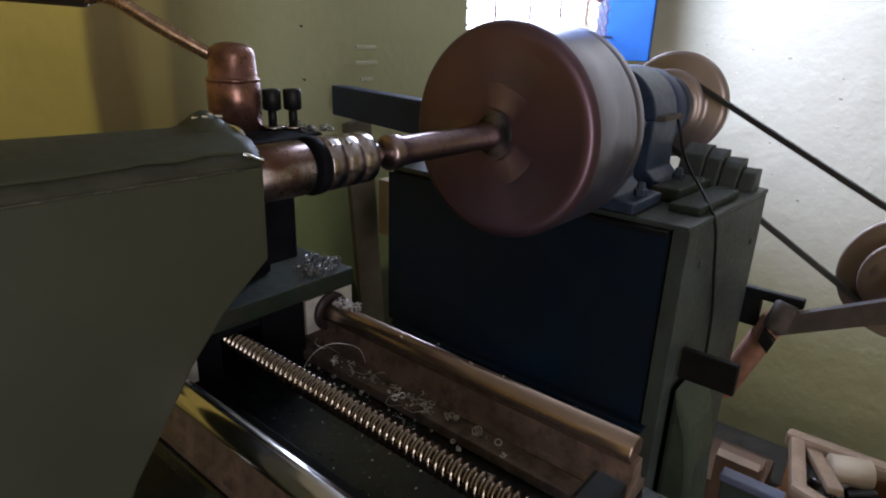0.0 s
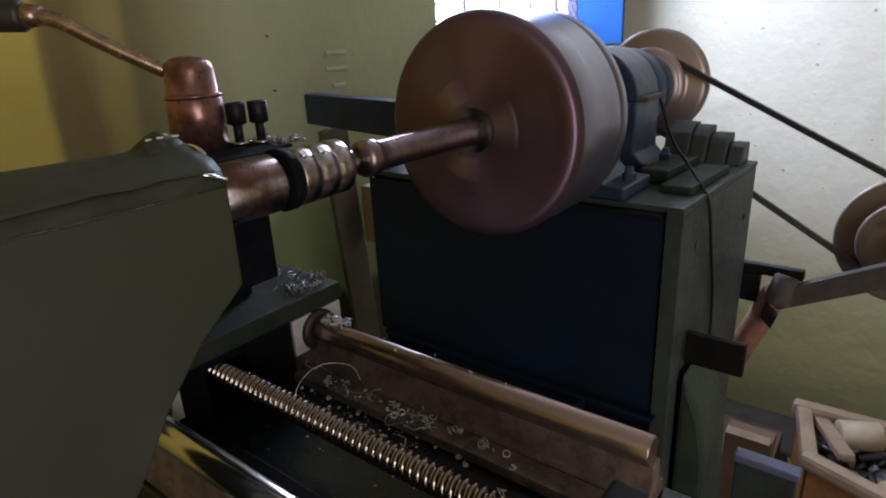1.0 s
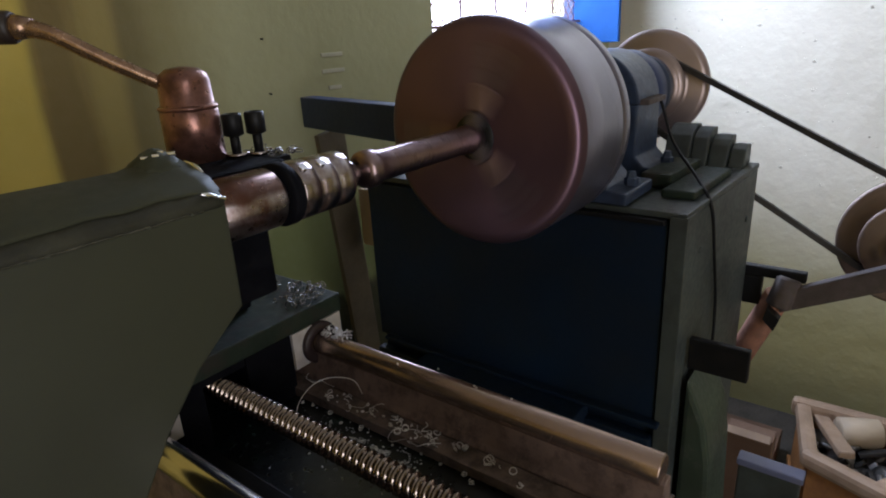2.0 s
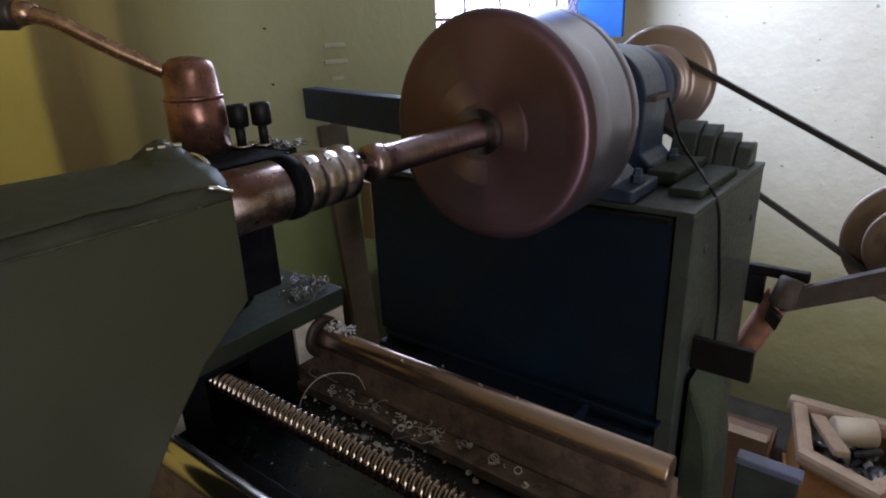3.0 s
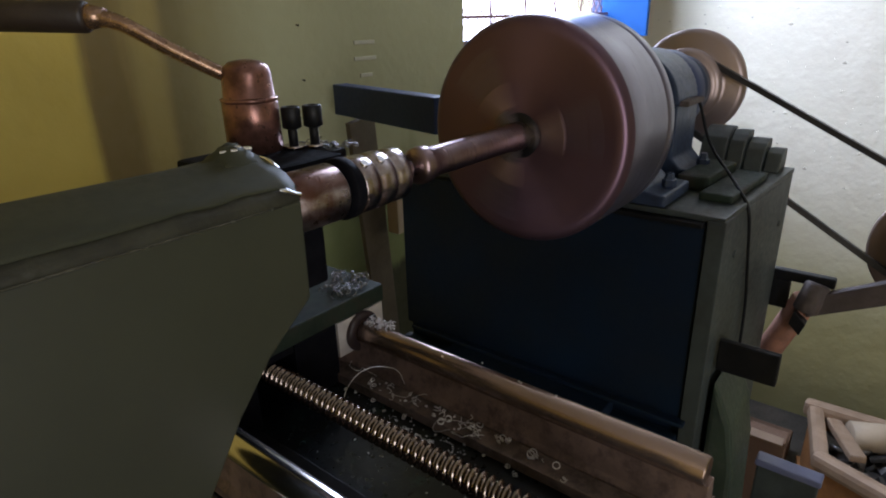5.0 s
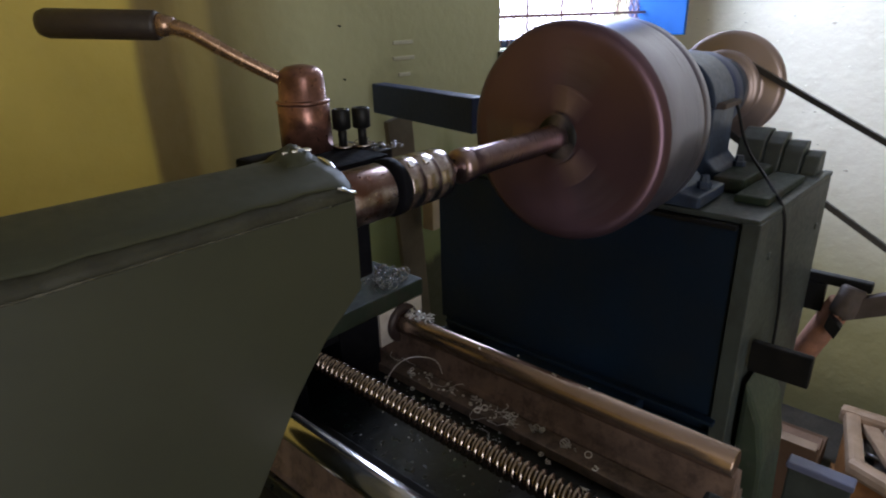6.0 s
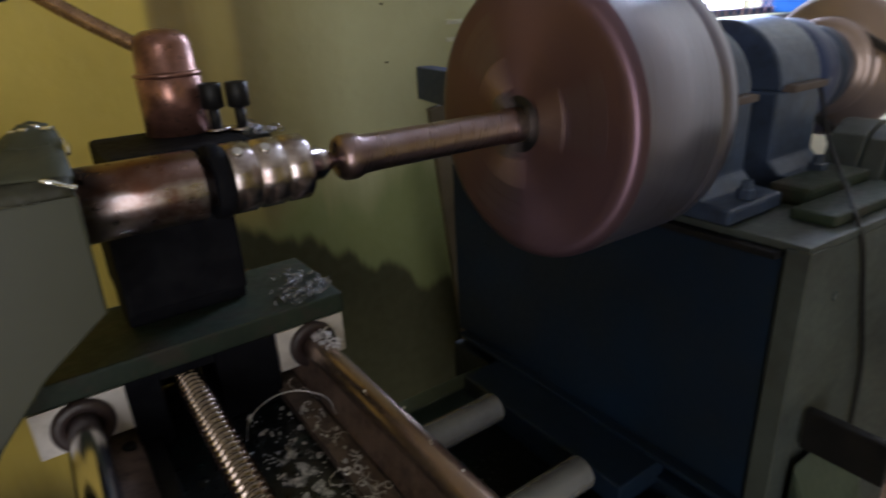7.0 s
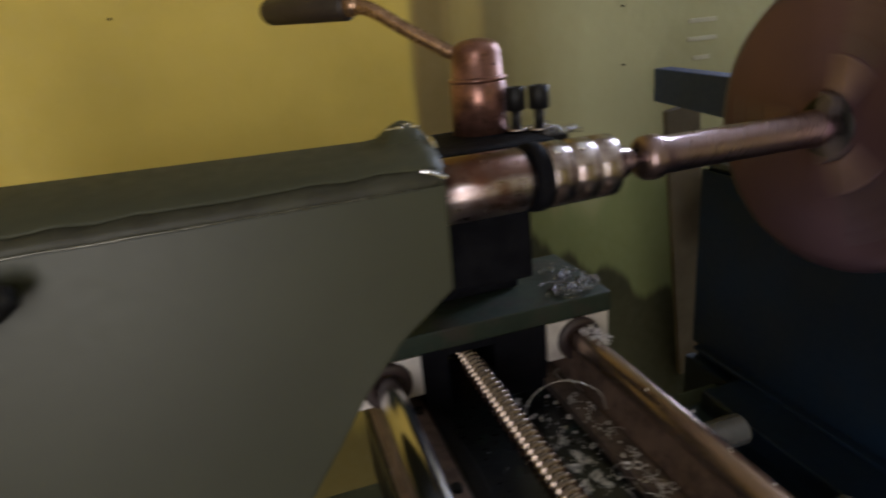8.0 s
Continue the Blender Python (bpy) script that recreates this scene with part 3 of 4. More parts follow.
def tailstock():
    t = thing("tailstock", (0.1, AX_Y, 0.745), "olive green welded tailstock with a bright quill", "tailstock")
    y0, y1 = 0.3620, 0.4690
    front = [(-0.30, 0.745), (-0.02, 0.745), (0.046, 0.800), (0.099, 0.885), (0.126, 0.942), (0.1470, 0.972), (0.1665, 1.0015), (0.1910, 1.0300), (0.2235, 1.0555), (0.2245, 1.1150), (-0.30, 1.1150)]
    part("casing", prism(front, "y", y0, y1, 0.0015), CASING, t, "olive green sheet-steel casing")

    def wave(x):
        return 0.0024 * noise.noise((x * 22, 0.3, 1.0)) + 0.0012 * noise.noise((x * 60, 2.0, 5.0))

    def strip(sections, closed, smooth, lo=-0.302, hi=0.2250, n=60):
        """Runs a cross-section, given as a function of x, along the casing."""
        bm = bmesh.new()
        rings = [[bm.verts.new((lo + (hi - lo) * i / n, y, z)) for y, z in sections(lo + (hi - lo) * i / n)] for i in range(n + 1)]
        for a, b in zip(rings, rings[1:]):
            for k in range(len(a)):
                bm.faces.new((a[k], a[(k + 1) % len(a)], b[(k + 1) % len(a)], b[k])).smooth = k < smooth
        bm.faces.new(rings[0][::-1])
        bm.faces.new(rings[-1])
        return bm

    # the cover: a bent sheet laid over the casing, its hand-beaten edge standing proud of the turned-in lip below it
    def cover_section(x):
        w, lift = wave(x), 0.018 * max(0.0, 0.19 - x) + 0.002 * max(0.0, (x - 0.19) / 0.03)
        sag = max(0.0, (x - 0.205) / 0.022)
        return [(y0 + 0.0060, 1.1235 + w), (y0 + 0.0034, 1.1240 + w - 0.002 * sag), (y0 + 0.0046, 1.1258 + w * 0.8 - 0.002 * sag), (y0 + 0.012, 1.1290 + lift * 0.3), (y0 + 0.028, 1.1325 + lift * 0.6), (AX_Y - 0.004, 1.1362 + lift), (y1 - 0.024, 1.1285 + lift * 0.4), (y1 - 0.004, 1.120 + lift * 0.2), (y1 + 0.002, 1.112), (y1 + 0.002, 1.100),
                (y1 + 0.0005, 1.100), (y1 - 0.001, 1.111), (AX_Y, 1.120), (y0 + 0.010, 1.119)]

    part("cover", strip(cover_section, True, 9), GREEN, t, "olive green bent sheet cover")

    def lip_section(x):
        w = wave(x)
        dent = 0.0012 * noise.noise((x * 45, 7.0, 2.0))
        return [(y0 + 0.0005, 1.1145), (y0 - 0.0008, 1.1158), (y0 + 0.0012 + dent, 1.1195), (y0 + 0.0040, 1.1242 + w), (y0 + 0.0090, 1.1235 + w), (y0 + 0.0090, 1.1145)]

    part("seam", strip(lip_section, True, 4, -0.3, 0.2235, 90), SEAM, t, "grimy hand-beaten seam along the cover")
    # a pale strip stands in for the light caught along the seam's lower edge
    line = [(-0.29 + 0.50 * k / 40, y0 - 0.0009 + 0.0004 * noise.noise((k * 0.9, 3, 3)), 1.1152 + 0.0006 * noise.noise((k * 0.6, 1, 8))) for k in range(41)]
    part("edge_highlight", tube(line, [(0.0013 - 0.0008 * k / 40) * (1 + 0.5 * noise.noise((k * 0.7, 0, 0))) for k in range(41)], 8, rounds=0), EDGE_HIGHLIGHT, t, "pale strip painting the highlight along the seam's edge")
    for bead in ([(0.212, y0 + 0.0015, 1.1238), (0.216, y0 + 0.0008, 1.1225), (0.221, y0 + 0.0006, 1.1200), (0.2246, y0 + 0.0010, 1.1185)], [(0.2260, AX_Y - 0.012, 1.1355), (0.2267, AX_Y - 0.020, 1.1338), (0.2263, AX_Y - 0.028, 1.1305)]):
        part("weld_bead", tube(bead, [0.0009, 0.0018, 0.0009, 0.0016][:len(bead)], 8), WELD, t, "shiny lumpy weld bead")
    mound = turned((0.2140, AX_Y - 0.001, 1.1365), (0, 0, 1), [(-0.0035, 0.0200), (-0.0008, 0.0150), (0.0018, 0.0112), (0.0042, 0.0085), (0.0060, 0.0055), (0.0068, 0.0030), (0.0070, 0.0)], 28)
    for v in mound.verts:
        v.co += Vector((0.0026 * noise.noise(v.co * 190), 0.0026 * noise.noise(v.co * 190 + Vector((5, 5, 5))), 0.0028 * noise.noise(v.co * 230 + Vector((9, 0, 2)))))
    for v in mound.verts:
        v.co.x = min(v.co.x, 0.2258 - 0.05 * max(0.0, v.co.z - 1.137))
    part("lug", mound, GREEN, t, "lumpy weld mound with chipped paint")
    for dx, dy in ((-0.008, -0.003), (-0.004, -0.008), (0.001, -0.004), (0.005, -0.009), (0.007, -0.004)):
        part("weld_bead", tube([(0.214 + dx, AX_Y + dy, 1.1424 - 0.25 * abs(dx)), (0.217 + dx, AX_Y + dy - 0.002, 1.1424 - 0.25 * abs(dx))], 0.0012, 8), WELD, t, "shiny lumpy weld bead")
    quill = part("quill", sharpen(turned((0.210, AX_Y, AX_Z), (1, 0, 0), [(0, 0.0205), (0.076, 0.0205), (0.0775, 0.0195), (0.0775, 0.014), (0.088, 0.014)], 48)), QUILL, t, "bright steel quill with rust film")
    part("nut_ring", sharpen(turned((0.2925, AX_Y, AX_Z), (1, 0, 0), [(0, 0.0130), (0, 0.0216), (0.0012, 0.0222), (0.0078, 0.0222), (0.009, 0.0210), (0.009, 0.013)], 40)), SOOT, quill, "black locking ring")
    centre = part("live_centre", sharpen(turned((0.302, AX_Y, AX_Z), (1, 0, 0), [
        (0, 0.0150), (0, 0.0205), (0.001, 0.0212), (0.0135, 0.0212), (0.0145, 0.0200), (0.0172, 0.0198), (0.0182, 0.0209), (0.0310, 0.0209), (0.0320, 0.0199),
        (0.0348, 0.0197), (0.0358, 0.0206), (0.0480, 0.0206), (0.0495, 0.0190), (0.0495, 0.0112), (0.0600, 0.0108), (0.0730, 0.0018), (0.0735, 0)], 48)), STEEL, t, "grooved steel live centre")
    for s in (0.006, 0.022):
        part("set_screw", turned((0.302 + s, AX_Y - 0.0125, AX_Z + 0.0165), (0, -0.6, 0.8), [(0, 0.0030), (0.0025, 0.0030)], 10), BRIGHT, centre)
    handle = part("handle", tube([(-0.045, 0.366, 1.070), (-0.025, 0.353, 1.085), (-0.002, 0.349, 1.094), (0.016, 0.348, 1.100), (0.025, 0.348, 1.102)], [0.008, 0.010, 0.011, 0.009, 0.005], 16), BLACK, t, "black locking handle")


tool_post()
tailstock()

# ---- headstock ----


def headstock():
    h = thing("headstock_cabinet", (0.85, 0.47, FLOOR), "dark steel cabinet that carries the lathe spindle", "headstock")
    x0, x1, y1, top = 0.680, 0.965, 0.710, 1.002

    def side(x):
        """The right side stands a little askew."""
        return 0.2405 - 0.053 * (x - x0)

    def slab(xa, xb, out, inn, za, zb, bevel):
        """A sheet along the askew side, from out to inn behind its plane."""
        return prism([(xa, side(xa) + out), (xb, side(xb) + out), (xb, side(xb) + inn), (xa, side(xa) + inn)], "z", za, zb, bevel)

    body = prism([(x0 + 0.006, side(x0) + 0.006), (x1 - 0.004, side(x1) + 0.006), (x1 - 0.004, y1 - 0.004), (x0 + 0.006, y1 - 0.004)], "z", FLOOR + 0.02, top - 0.008, 0.003)
    part("body", body, NAVY, h)
    part("front_panel", box(x0, x0 + 0.005, side(x0) + 0.020, y1, 0.735, top - 0.012, 0.0015), NAVY, h, "dark teal front panel")
    part("side_panel", slab(x0 + 0.030, x1 - 0.001, 0.0015, 0.0055, 0.05, top - 0.008, 0.0012), GREY_PAINT, h, "grey-green side panel")
    corner = [(x0 - 0.003, side(x0) - 0.001), (x0 + 0.0285, side(x0) - 0.002), (x0 + 0.0285, side(x0) + 0.003), (x0 + 0.002, side(x0) + 0.004), (x0 + 0.002, side(x0) + 0.018), (x0 - 0.003, side(x0) + 0.018)]
    part("corner_angle", prism(corner, "z", FLOOR + 0.02, top - 0.004, 0.001), GREY_PAINT, h, "grey angle-iron corner post")
    plate = prism([(x0 - 0.001, side(x0) + 0.0008), (x1, side(x1) + 0.0008), (x1, y1), (x0 - 0.001, y1)], "z", top - 0.007, top, 0.0012)
    part("top_plate", plate, GREY_PAINT, h, "grubby grey top plate")
    part("base_flange", box(x0 - 0.072, x0 + 0.001, 0.345, 0.605, 0.704, 0.733, 0.003), NAVY, h)
    part("base_flange", box(x0 - 0.012, x0 + 0.004, side(x0) + 0.02, y1, 0.40, 0.714, 0.003), NAVY, h)
    part("ledge", box(x0 - 0.014, x0 - 0.0005, 0.252, 0.690, 0.7340, 0.7395, 0.0012), NAVY, h, "thin ledge along the foot of the panel")
    for k, (ya, yb, zt) in enumerate(((0.306, 0.340, 1.0560), (0.284, 0.305, 1.0525), (0.259, 0.2825, 1.0430), (0.2385, 0.2575, 1.0310))):
        step = prism([(x1 - 0.066 + 0.006 * k, top), (x1 - 0.050 + 0.004 * k, zt - 0.012), (x1 - 0.035, zt - 0.005), (x1 - 0.022, zt), (x1 - 0.002, zt - 0.002), (x1 - 0.002, top)], "y", ya, yb, 0.002)
        part("ledge_block", step, GREY_PAINT, h, "dirty grey stepped packing block")
    part("ledge_bar", slab(0.735, 0.875, 0.012, 0.050, top, 1.012, 0.003), SADDLE, h, "dirty flat packing bar")
    part("ledge_bar", slab(0.770, 0.878, 0.0515, 0.090, top, 1.021, 0.004), SADDLE, h, "dirty flat packing bar")
    part("stop_tab", box(0.716, 0.726, 0.170, 0.2365, 0.799, 0.840, 0.002), BLACK, h, "flat black stop plate")
    part("panel_lip", box(x0 - 0.010, x0 - 0.0005, 0.262, 0.372, 0.9885, 0.9945, 0.001), BLACK, h, "black lip along the panel's top")
    for x, z in ((0.90, 0.62), (0.93, 0.93), (0.735, 0.945)):
        part("screw_head", turned((x, side(x) + 0.002, z), (0, -1, 0), [(0, 0.005), (0.002, 0.0045), (0.0026, 0.002)], 14), GREY_PAINT, h)
    single("power_cable", tube([(0.862, 0.3360, 1.098), (0.860, 0.3300, 1.085), (0.852, 0.3180, 1.055), (0.835, 0.300, 1.036), (0.800, 0.272, 1.022), (0.760, 0.246, 1.0095), (0.752, 0.2355, 0.998), (0.758, 0.2325, 0.975), (0.775, 0.2320, 0.930), (0.800, 0.2308, 0.870), (0.810, 0.2305, 0.830), (0.815, 0.2300, 0.728), (0.828, 0.2295, 0.624), (0.832, 0.2290, 0.45), (0.832, 0.2290, 0.20)], 0.0020, 8), BLACK, "thin black cable hanging down the cabinet side", "cable")


def pillow_block(x, wide):
    p = thing("pillow_block", (x + wide / 2, AX_Y, 1.0045), "blue-grey cast split bearing housing on the cabinet", "bearing", "spindle bearings")
    ring = lambda r, n, a0, a1: [(AX_Y + r * math.cos(radians(a0 + (a1 - a0) * k / n)), AX_Z + r * math.sin(radians(a0 + (a1 - a0) * k / n))) for k in range(n + 1)]
    cap = prism(ring(0.066, 24, 0, 180), "x", x + 0.003, x + wide - 0.003, 0.003)
    part("cap", cap, HOUSING, p)
    low = [(AX_Y + 0.066, 1.098), (AX_Y + 0.066, 1.032), (AX_Y + 0.078, 1.020), (AX_Y + 0.105, 1.018), (AX_Y + 0.105, 1.0045), (AX_Y - 0.105, 1.0045), (AX_Y - 0.105, 1.018), (AX_Y - 0.078, 1.020), (AX_Y - 0.066, 1.032), (AX_Y - 0.066, 1.098)]
    part("base", prism(low, "x", x, x + wide, 0.003), HOUSING, p)
    for s in (-1, 1):
        y = AX_Y + s * 0.066
        part("flange", box(x + 0.010, x + wide - 0.010, min(y, y + s * 0.008) - 0.003, max(y, y + s * 0.008) + 0.003, 1.0965, 1.1035, 0.002), ARM, p, "scraped pale flange")
        part("bolt", turned((x + wide / 2, AX_Y + s * 0.094, 1.019), (0, 0, 1), [(0, 0.008), (0.008, 0.008), (0.009, 0.006), (0.016, 0.0045)], 6, smooth=False), HOUSING, p)


def spindle():
    s = thing("spindle", (0.54, AX_Y, AX_Z), "spinning lathe spindle with a brown chuck and a gripped bar", "spindle")
    r, face = 0.1130, 0.534
    front = [(0.0, 0.0195), (0.0, r - 0.014), (0.0012, r - 0.009), (0.0035, r - 0.0050), (0.0070, r - 0.0022), (0.0110, r - 0.0006), (0.0140, r)]
    chuck = part("chuck", turned((face, AX_Y, AX_Z), (1, 0, 0), front, 96, closed=False), CHUCK, s, "brown lacquered steel chuck face")
    part("chuck_barrel", sharpen(turned((face + 0.0140, AX_Y, AX_Z), (1, 0, 0), [(0, r), (0.083, r), (0.0842, r - 0.0012), (0.0854, r - 0.0012), (0.0866, r), (0.102, r), (0.106, r - 0.005), (0.108, 0.05)], 96, closed=False)), CHUCK_RIM, chuck, "steel barrel of the chuck, glare painted in as blue-grey")
    part("chuck_ring", sharpen(turned((face - 0.0015, AX_Y, AX_Z), (1, 0, 0), [(0, 0.0135), (0, 0.022), (0.003, 0.023)], 48, closed=False)), BLACK, chuck, "dark bore of the chuck")
    for k in range(3):
        m = Matrix.Translation((face, AX_Y, AX_Z)) @ Matrix.Rotation(radians(120 * k + 20), 4, "X")
        part("jaw", box(-0.012, 0.002, -0.007, 0.007, 0.0125, 0.026, 0.002, None, m), JAW, chuck, "worn steel jaw")
        part("jaw_pad", box(-0.0050, 0.001, -0.009, 0.009, 0.0265, 0.052, 0.002, None, m), JAW_PAD, chuck, "rubbed steel jaw slide")
        part("jaw_slot", box(-0.0006, 0.001, -0.006, 0.006, 0.0525, 0.090, 0, None, m), CHUCK_RIM, chuck)
    part("workpiece", sharpen(turned((0.374, AX_Y, AX_Z), (1, 0, 0), [(0, 0.0015), (0, 0.0105), (0.0015, 0.0135), (0.004, 0.0150), (0.010, 0.0155), (0.014, 0.0150), (0.018, 0.0132), (0.030, 0.0128), (0.142, 0.0128), (0.144, 0.0140), (0.166, 0.0140)], 40)), BAR, s, "brown turned steel bar")
    part("shaft", rod((0.647, AX_Y, AX_Z), (1.085, AX_Y, AX_Z), 0.026, 0.002, 32), BLACK, s)
    pulley = [(0, 0.028), (0, 0.046), (0.004, 0.048), (0.006, 0.048), (0.009, 0.043), (0.017, 0.043), (0.020, 0.050), (0.024, 0.058), (0.027, 0.058), (0.030, 0.052), (0.038, 0.052), (0.041, 0.060), (0.047, 0.077), (0.051, 0.0855), (0.064, 0.0855), (0.066, 0.0835), (0.066, 0.028)]
    part("step_pulley", sharpen(turned((0.998, AX_Y, AX_Z), (1, 0, 0), pulley, 64)), PULLEY, s, "copper-toned stepped pulley")
    part("lock_collar", sharpen(turned((0.937, AX_Y, AX_Z), (1, 0, 0), [(0, 0.026), (0, 0.050), (0.008, 0.049), (0.012, 0.053), (0.020, 0.053), (0.024, 0.047), (0.032, 0.047), (0.036, 0.051), (0.058, 0.050), (0.058, 0.026)], 48)), HOUSING, s, "blue-grey bearing collar")
    part("end_cap", sharpen(turned((0.888, AX_Y, AX_Z), (1, 0, 0), [(0, 0.026), (0, 0.058), (0.003, 0.061), (0.044, 0.061), (0.048, 0.058), (0.048, 0.026)], 48)), BLUE, s, "dark blue end cap")
    return s


MOTOR = (1.03, 0.036, 0.890)


def motor_pulley():
    m = thing("motor_pulley", MOTOR, "large tan cast pulley driven by the motor", "pulley")
    x, y, z = MOTOR
    profile = [(0, 0.020), (0, 0.060), (0.002, 0.063), (0.006, 0.064), (0.009, 0.0595), (0.017, 0.0595), (0.019, 0.066), (0.021, 0.088), (0.023, 0.092), (0.034, 0.092), (0.036, 0.089), (0.036, 0.020)]
    wheel = part("wheel", sharpen(turned((x - 0.013, y, z), (1, 0, 0), profile, 64)), MOTOR_PULLEY, m)
    for k in range(4):
        a = radians(90 * k + 12)
        part("rivet", turned((x - 0.0125, y + 0.045 * math.cos(a), z + 0.045 * math.sin(a)), (-1, 0, 0), [(0, 0.006), (0.003, 0.005), (0.004, 0.002)], 12), ARM, wheel)
    part("hub", sharpen(turned((x - 0.034, y, z), (1, 0, 0), [(0, 0.014), (0.001, 0.018), (0.035, 0.018)], 32)), ARM, m, "grey steel hub")
    return m


def belt():
    """A flat-sided belt round both pulleys: two arcs and the two straight runs between them."""
    c1, r1 = Vector((AX_Y, AX_Z)), 0.0500
    c2, r2 = Vector(MOTOR[1:]), 0.0640
    d = c2 - c1
    base, lean = math.atan2(d.y, d.x), math.asin((r2 - r1) / d.length)
    a_top, a_low = base - math.pi / 2 - lean, base + math.pi / 2 + lean
    line = []
    for k in range(25):
        a = a_low + (2 * math.pi - (a_low - a_top)) * k / 24
        line.append((c1 + r1 * Vector((math.cos(a), math.sin(a))), Vector((math.cos(a), math.sin(a)))))
    for k in range(25):
        a = a_top + (a_low - a_top) * k / 24
        line.append((c2 + r2 * Vector((math.cos(a), math.sin(a))), Vector((math.cos(a), math.sin(a)))))
    bm = bmesh.new()
    rings = []
    for p, out in line:
        ring = []
        for across, high in ((-0.0052, 0.0035), (0.0052, 0.0035), (0.0036, -0.0045), (-0.0036, -0.0045)):
            q = p + out * high
            ring.append(bm.verts.new((1.030 + across, q.x, q.y)))
        rings.append(ring)
    for i in range(len(rings)):
        a, b = rings[i], rings[(i + 1) % len(rings)]
        for k in range(4):
            bm.faces.new((a[k], a[(k + 1) % 4], b[(k + 1) % 4], b[k]))
    single("drive_belt", bm, BELT, "grey-black rubber V-belt between two pulleys", "belt", at=(1.03, 0.3, 1.0))


def tensioner():
    t = thing("belt_tensioner", (1.0, 0.21, 0.60), "scraped grey tensioner arm clamped to a red-brown pipe", "tensioner")
    part("pipe", rod((1.012, 0.240, 0.640), (0.992, 0.183, 0.800), 0.019, 0.001), PIPE, t, "red-brown painted pipe")
    part("bracket", box(0.985, 1.0, 0.150, 0.236, 0.826, 0.842, 0.003), BLACK, t, "black flat bracket")
    part("bracket", box(0.985, 1.0, 0.206, 0.236, 0.780, 0.826, 0.003), BLACK, t, "black flat bracket")
    part("clamp", rod((0.972, 0.180, 0.788), (0.985, 0.170, 0.832), 0.0175, 0.004), ARM, t, "grimy rounded clamp")
    part("arm", prism([(0.178, 0.778), (0.178, 0.812), (0.055, 0.878), (0.030, 0.884), (0.022, 0.868), (0.040, 0.848)], "x", 0.972, 0.990, 0.004), ARM, t, "scraped grey flat arm")
    part("wing_nut", prism([(0.192, 0.790), (0.196, 0.768), (0.180, 0.752), (0.174, 0.772)], "x", 0.962, 0.980, 0.001), BLACK, t)


headstock()
pillow_block(0.672, 0.085)
pillow_block(0.800, 0.085)
SPINDLE = spindle()
PULLEY_WHEEL = motor_pulley()
belt()
tensioner()

# ---- behind the machine ----
g = thing("splash_guard_bracket", (0.80, 0.85, 1.06), "dark blue square tube bracket with a slanting strut", "bracket")
tubebar = Matrix.Translation((0.807, 0.862, 1.0650)) @ Matrix.Rotation(radians(-13), 4, "Z")
part("square_tube", box(-0.016, 0.016, -0.17, 0.155, -0.029, 0.029, 0.003, None, tubebar), BLUE, g, "dark blue square tube")
strut = Matrix.Translation((0.900, 1.005, 0.78)) @ Matrix.Rotation(radians(6), 4, "X") @ Matrix.Rotation(radians(-10), 4, "Y")
part("strut", box(-0.034, 0.036, -0.006, 0.006, -0.36, 0.252, 0.002, None, strut), WOOD, g, "grey-brown flat strut")
single("timber_offcut", box(0.926, 0.956, 0.955, 0.987, 0.765, 0.892, 0.003), BEIGE, "pale timber block fixed to the strut", "timber block")
for z, wide in ((1.162, 0.030), (1.130, 0.032), (1.096, 0.018)):
    single("wall_dash", box(0.952 - wide, 0.952 + wide, 1.0475, 1.0495, z, z + 0.008, 0.001), MARK, "short pale dash on the wall", "scrape", "scrapes on the wall")

for x, z in ((0.780, 1.204), (0.782, 1.105), (-0.030, 1.250), (0.560, 1.300)):
    single("nail", turned((x, 1.0495, z), (0.1, -1, -0.2), [(0, 0.0010), (0.005, 0.0010), (0.0055, 0.0022), (0.0062, 0.0018)], 10), BLACK, "small rusty nail in the wall", "nail", "nails in the wall")

# ---- by the east wall ----
flakes, chips = bmesh.new(), bmesh.new()
rng = random.Random(23)
for k in range(330):
    lump = flakes if k % 3 == 0 else chips
    y, z, size = rng.uniform(-0.9, 0.98), rng.uniform(0.55, 2.0), rng.choice((0.002, 0.003, 0.003, 0.004, 0.005, 0.008))
    ring = [(y + size * rng.uniform(0.5, 1.2) * math.cos(a * 0.9), z + size * rng.uniform(0.4, 1.0) * math.sin(a * 0.9)) for a in range(7)]
    outer = [lump.verts.new((2.4195, p, q)) for p, q in ring]
    inner = [lump.verts.new((2.4195 - 0.0012, y + (p - y) * 0.6, z + (q - z) * 0.6 + size * 0.2)) for p, q in ring]
    lump.faces.new(inner)
    for i in range(7):
        lump.faces.new((outer[i], outer[(i + 1) % 7], inner[(i + 1) % 7], inner[i]))
single("plaster_lumps", flakes, WHITE_WALL, "small lumps in the whitewashed plaster", "plaster lumps", kind="stuff")
single("plaster_chips", chips, PIT, "small grey chips in the whitewashed plaster", "plaster chips", kind="stuff")


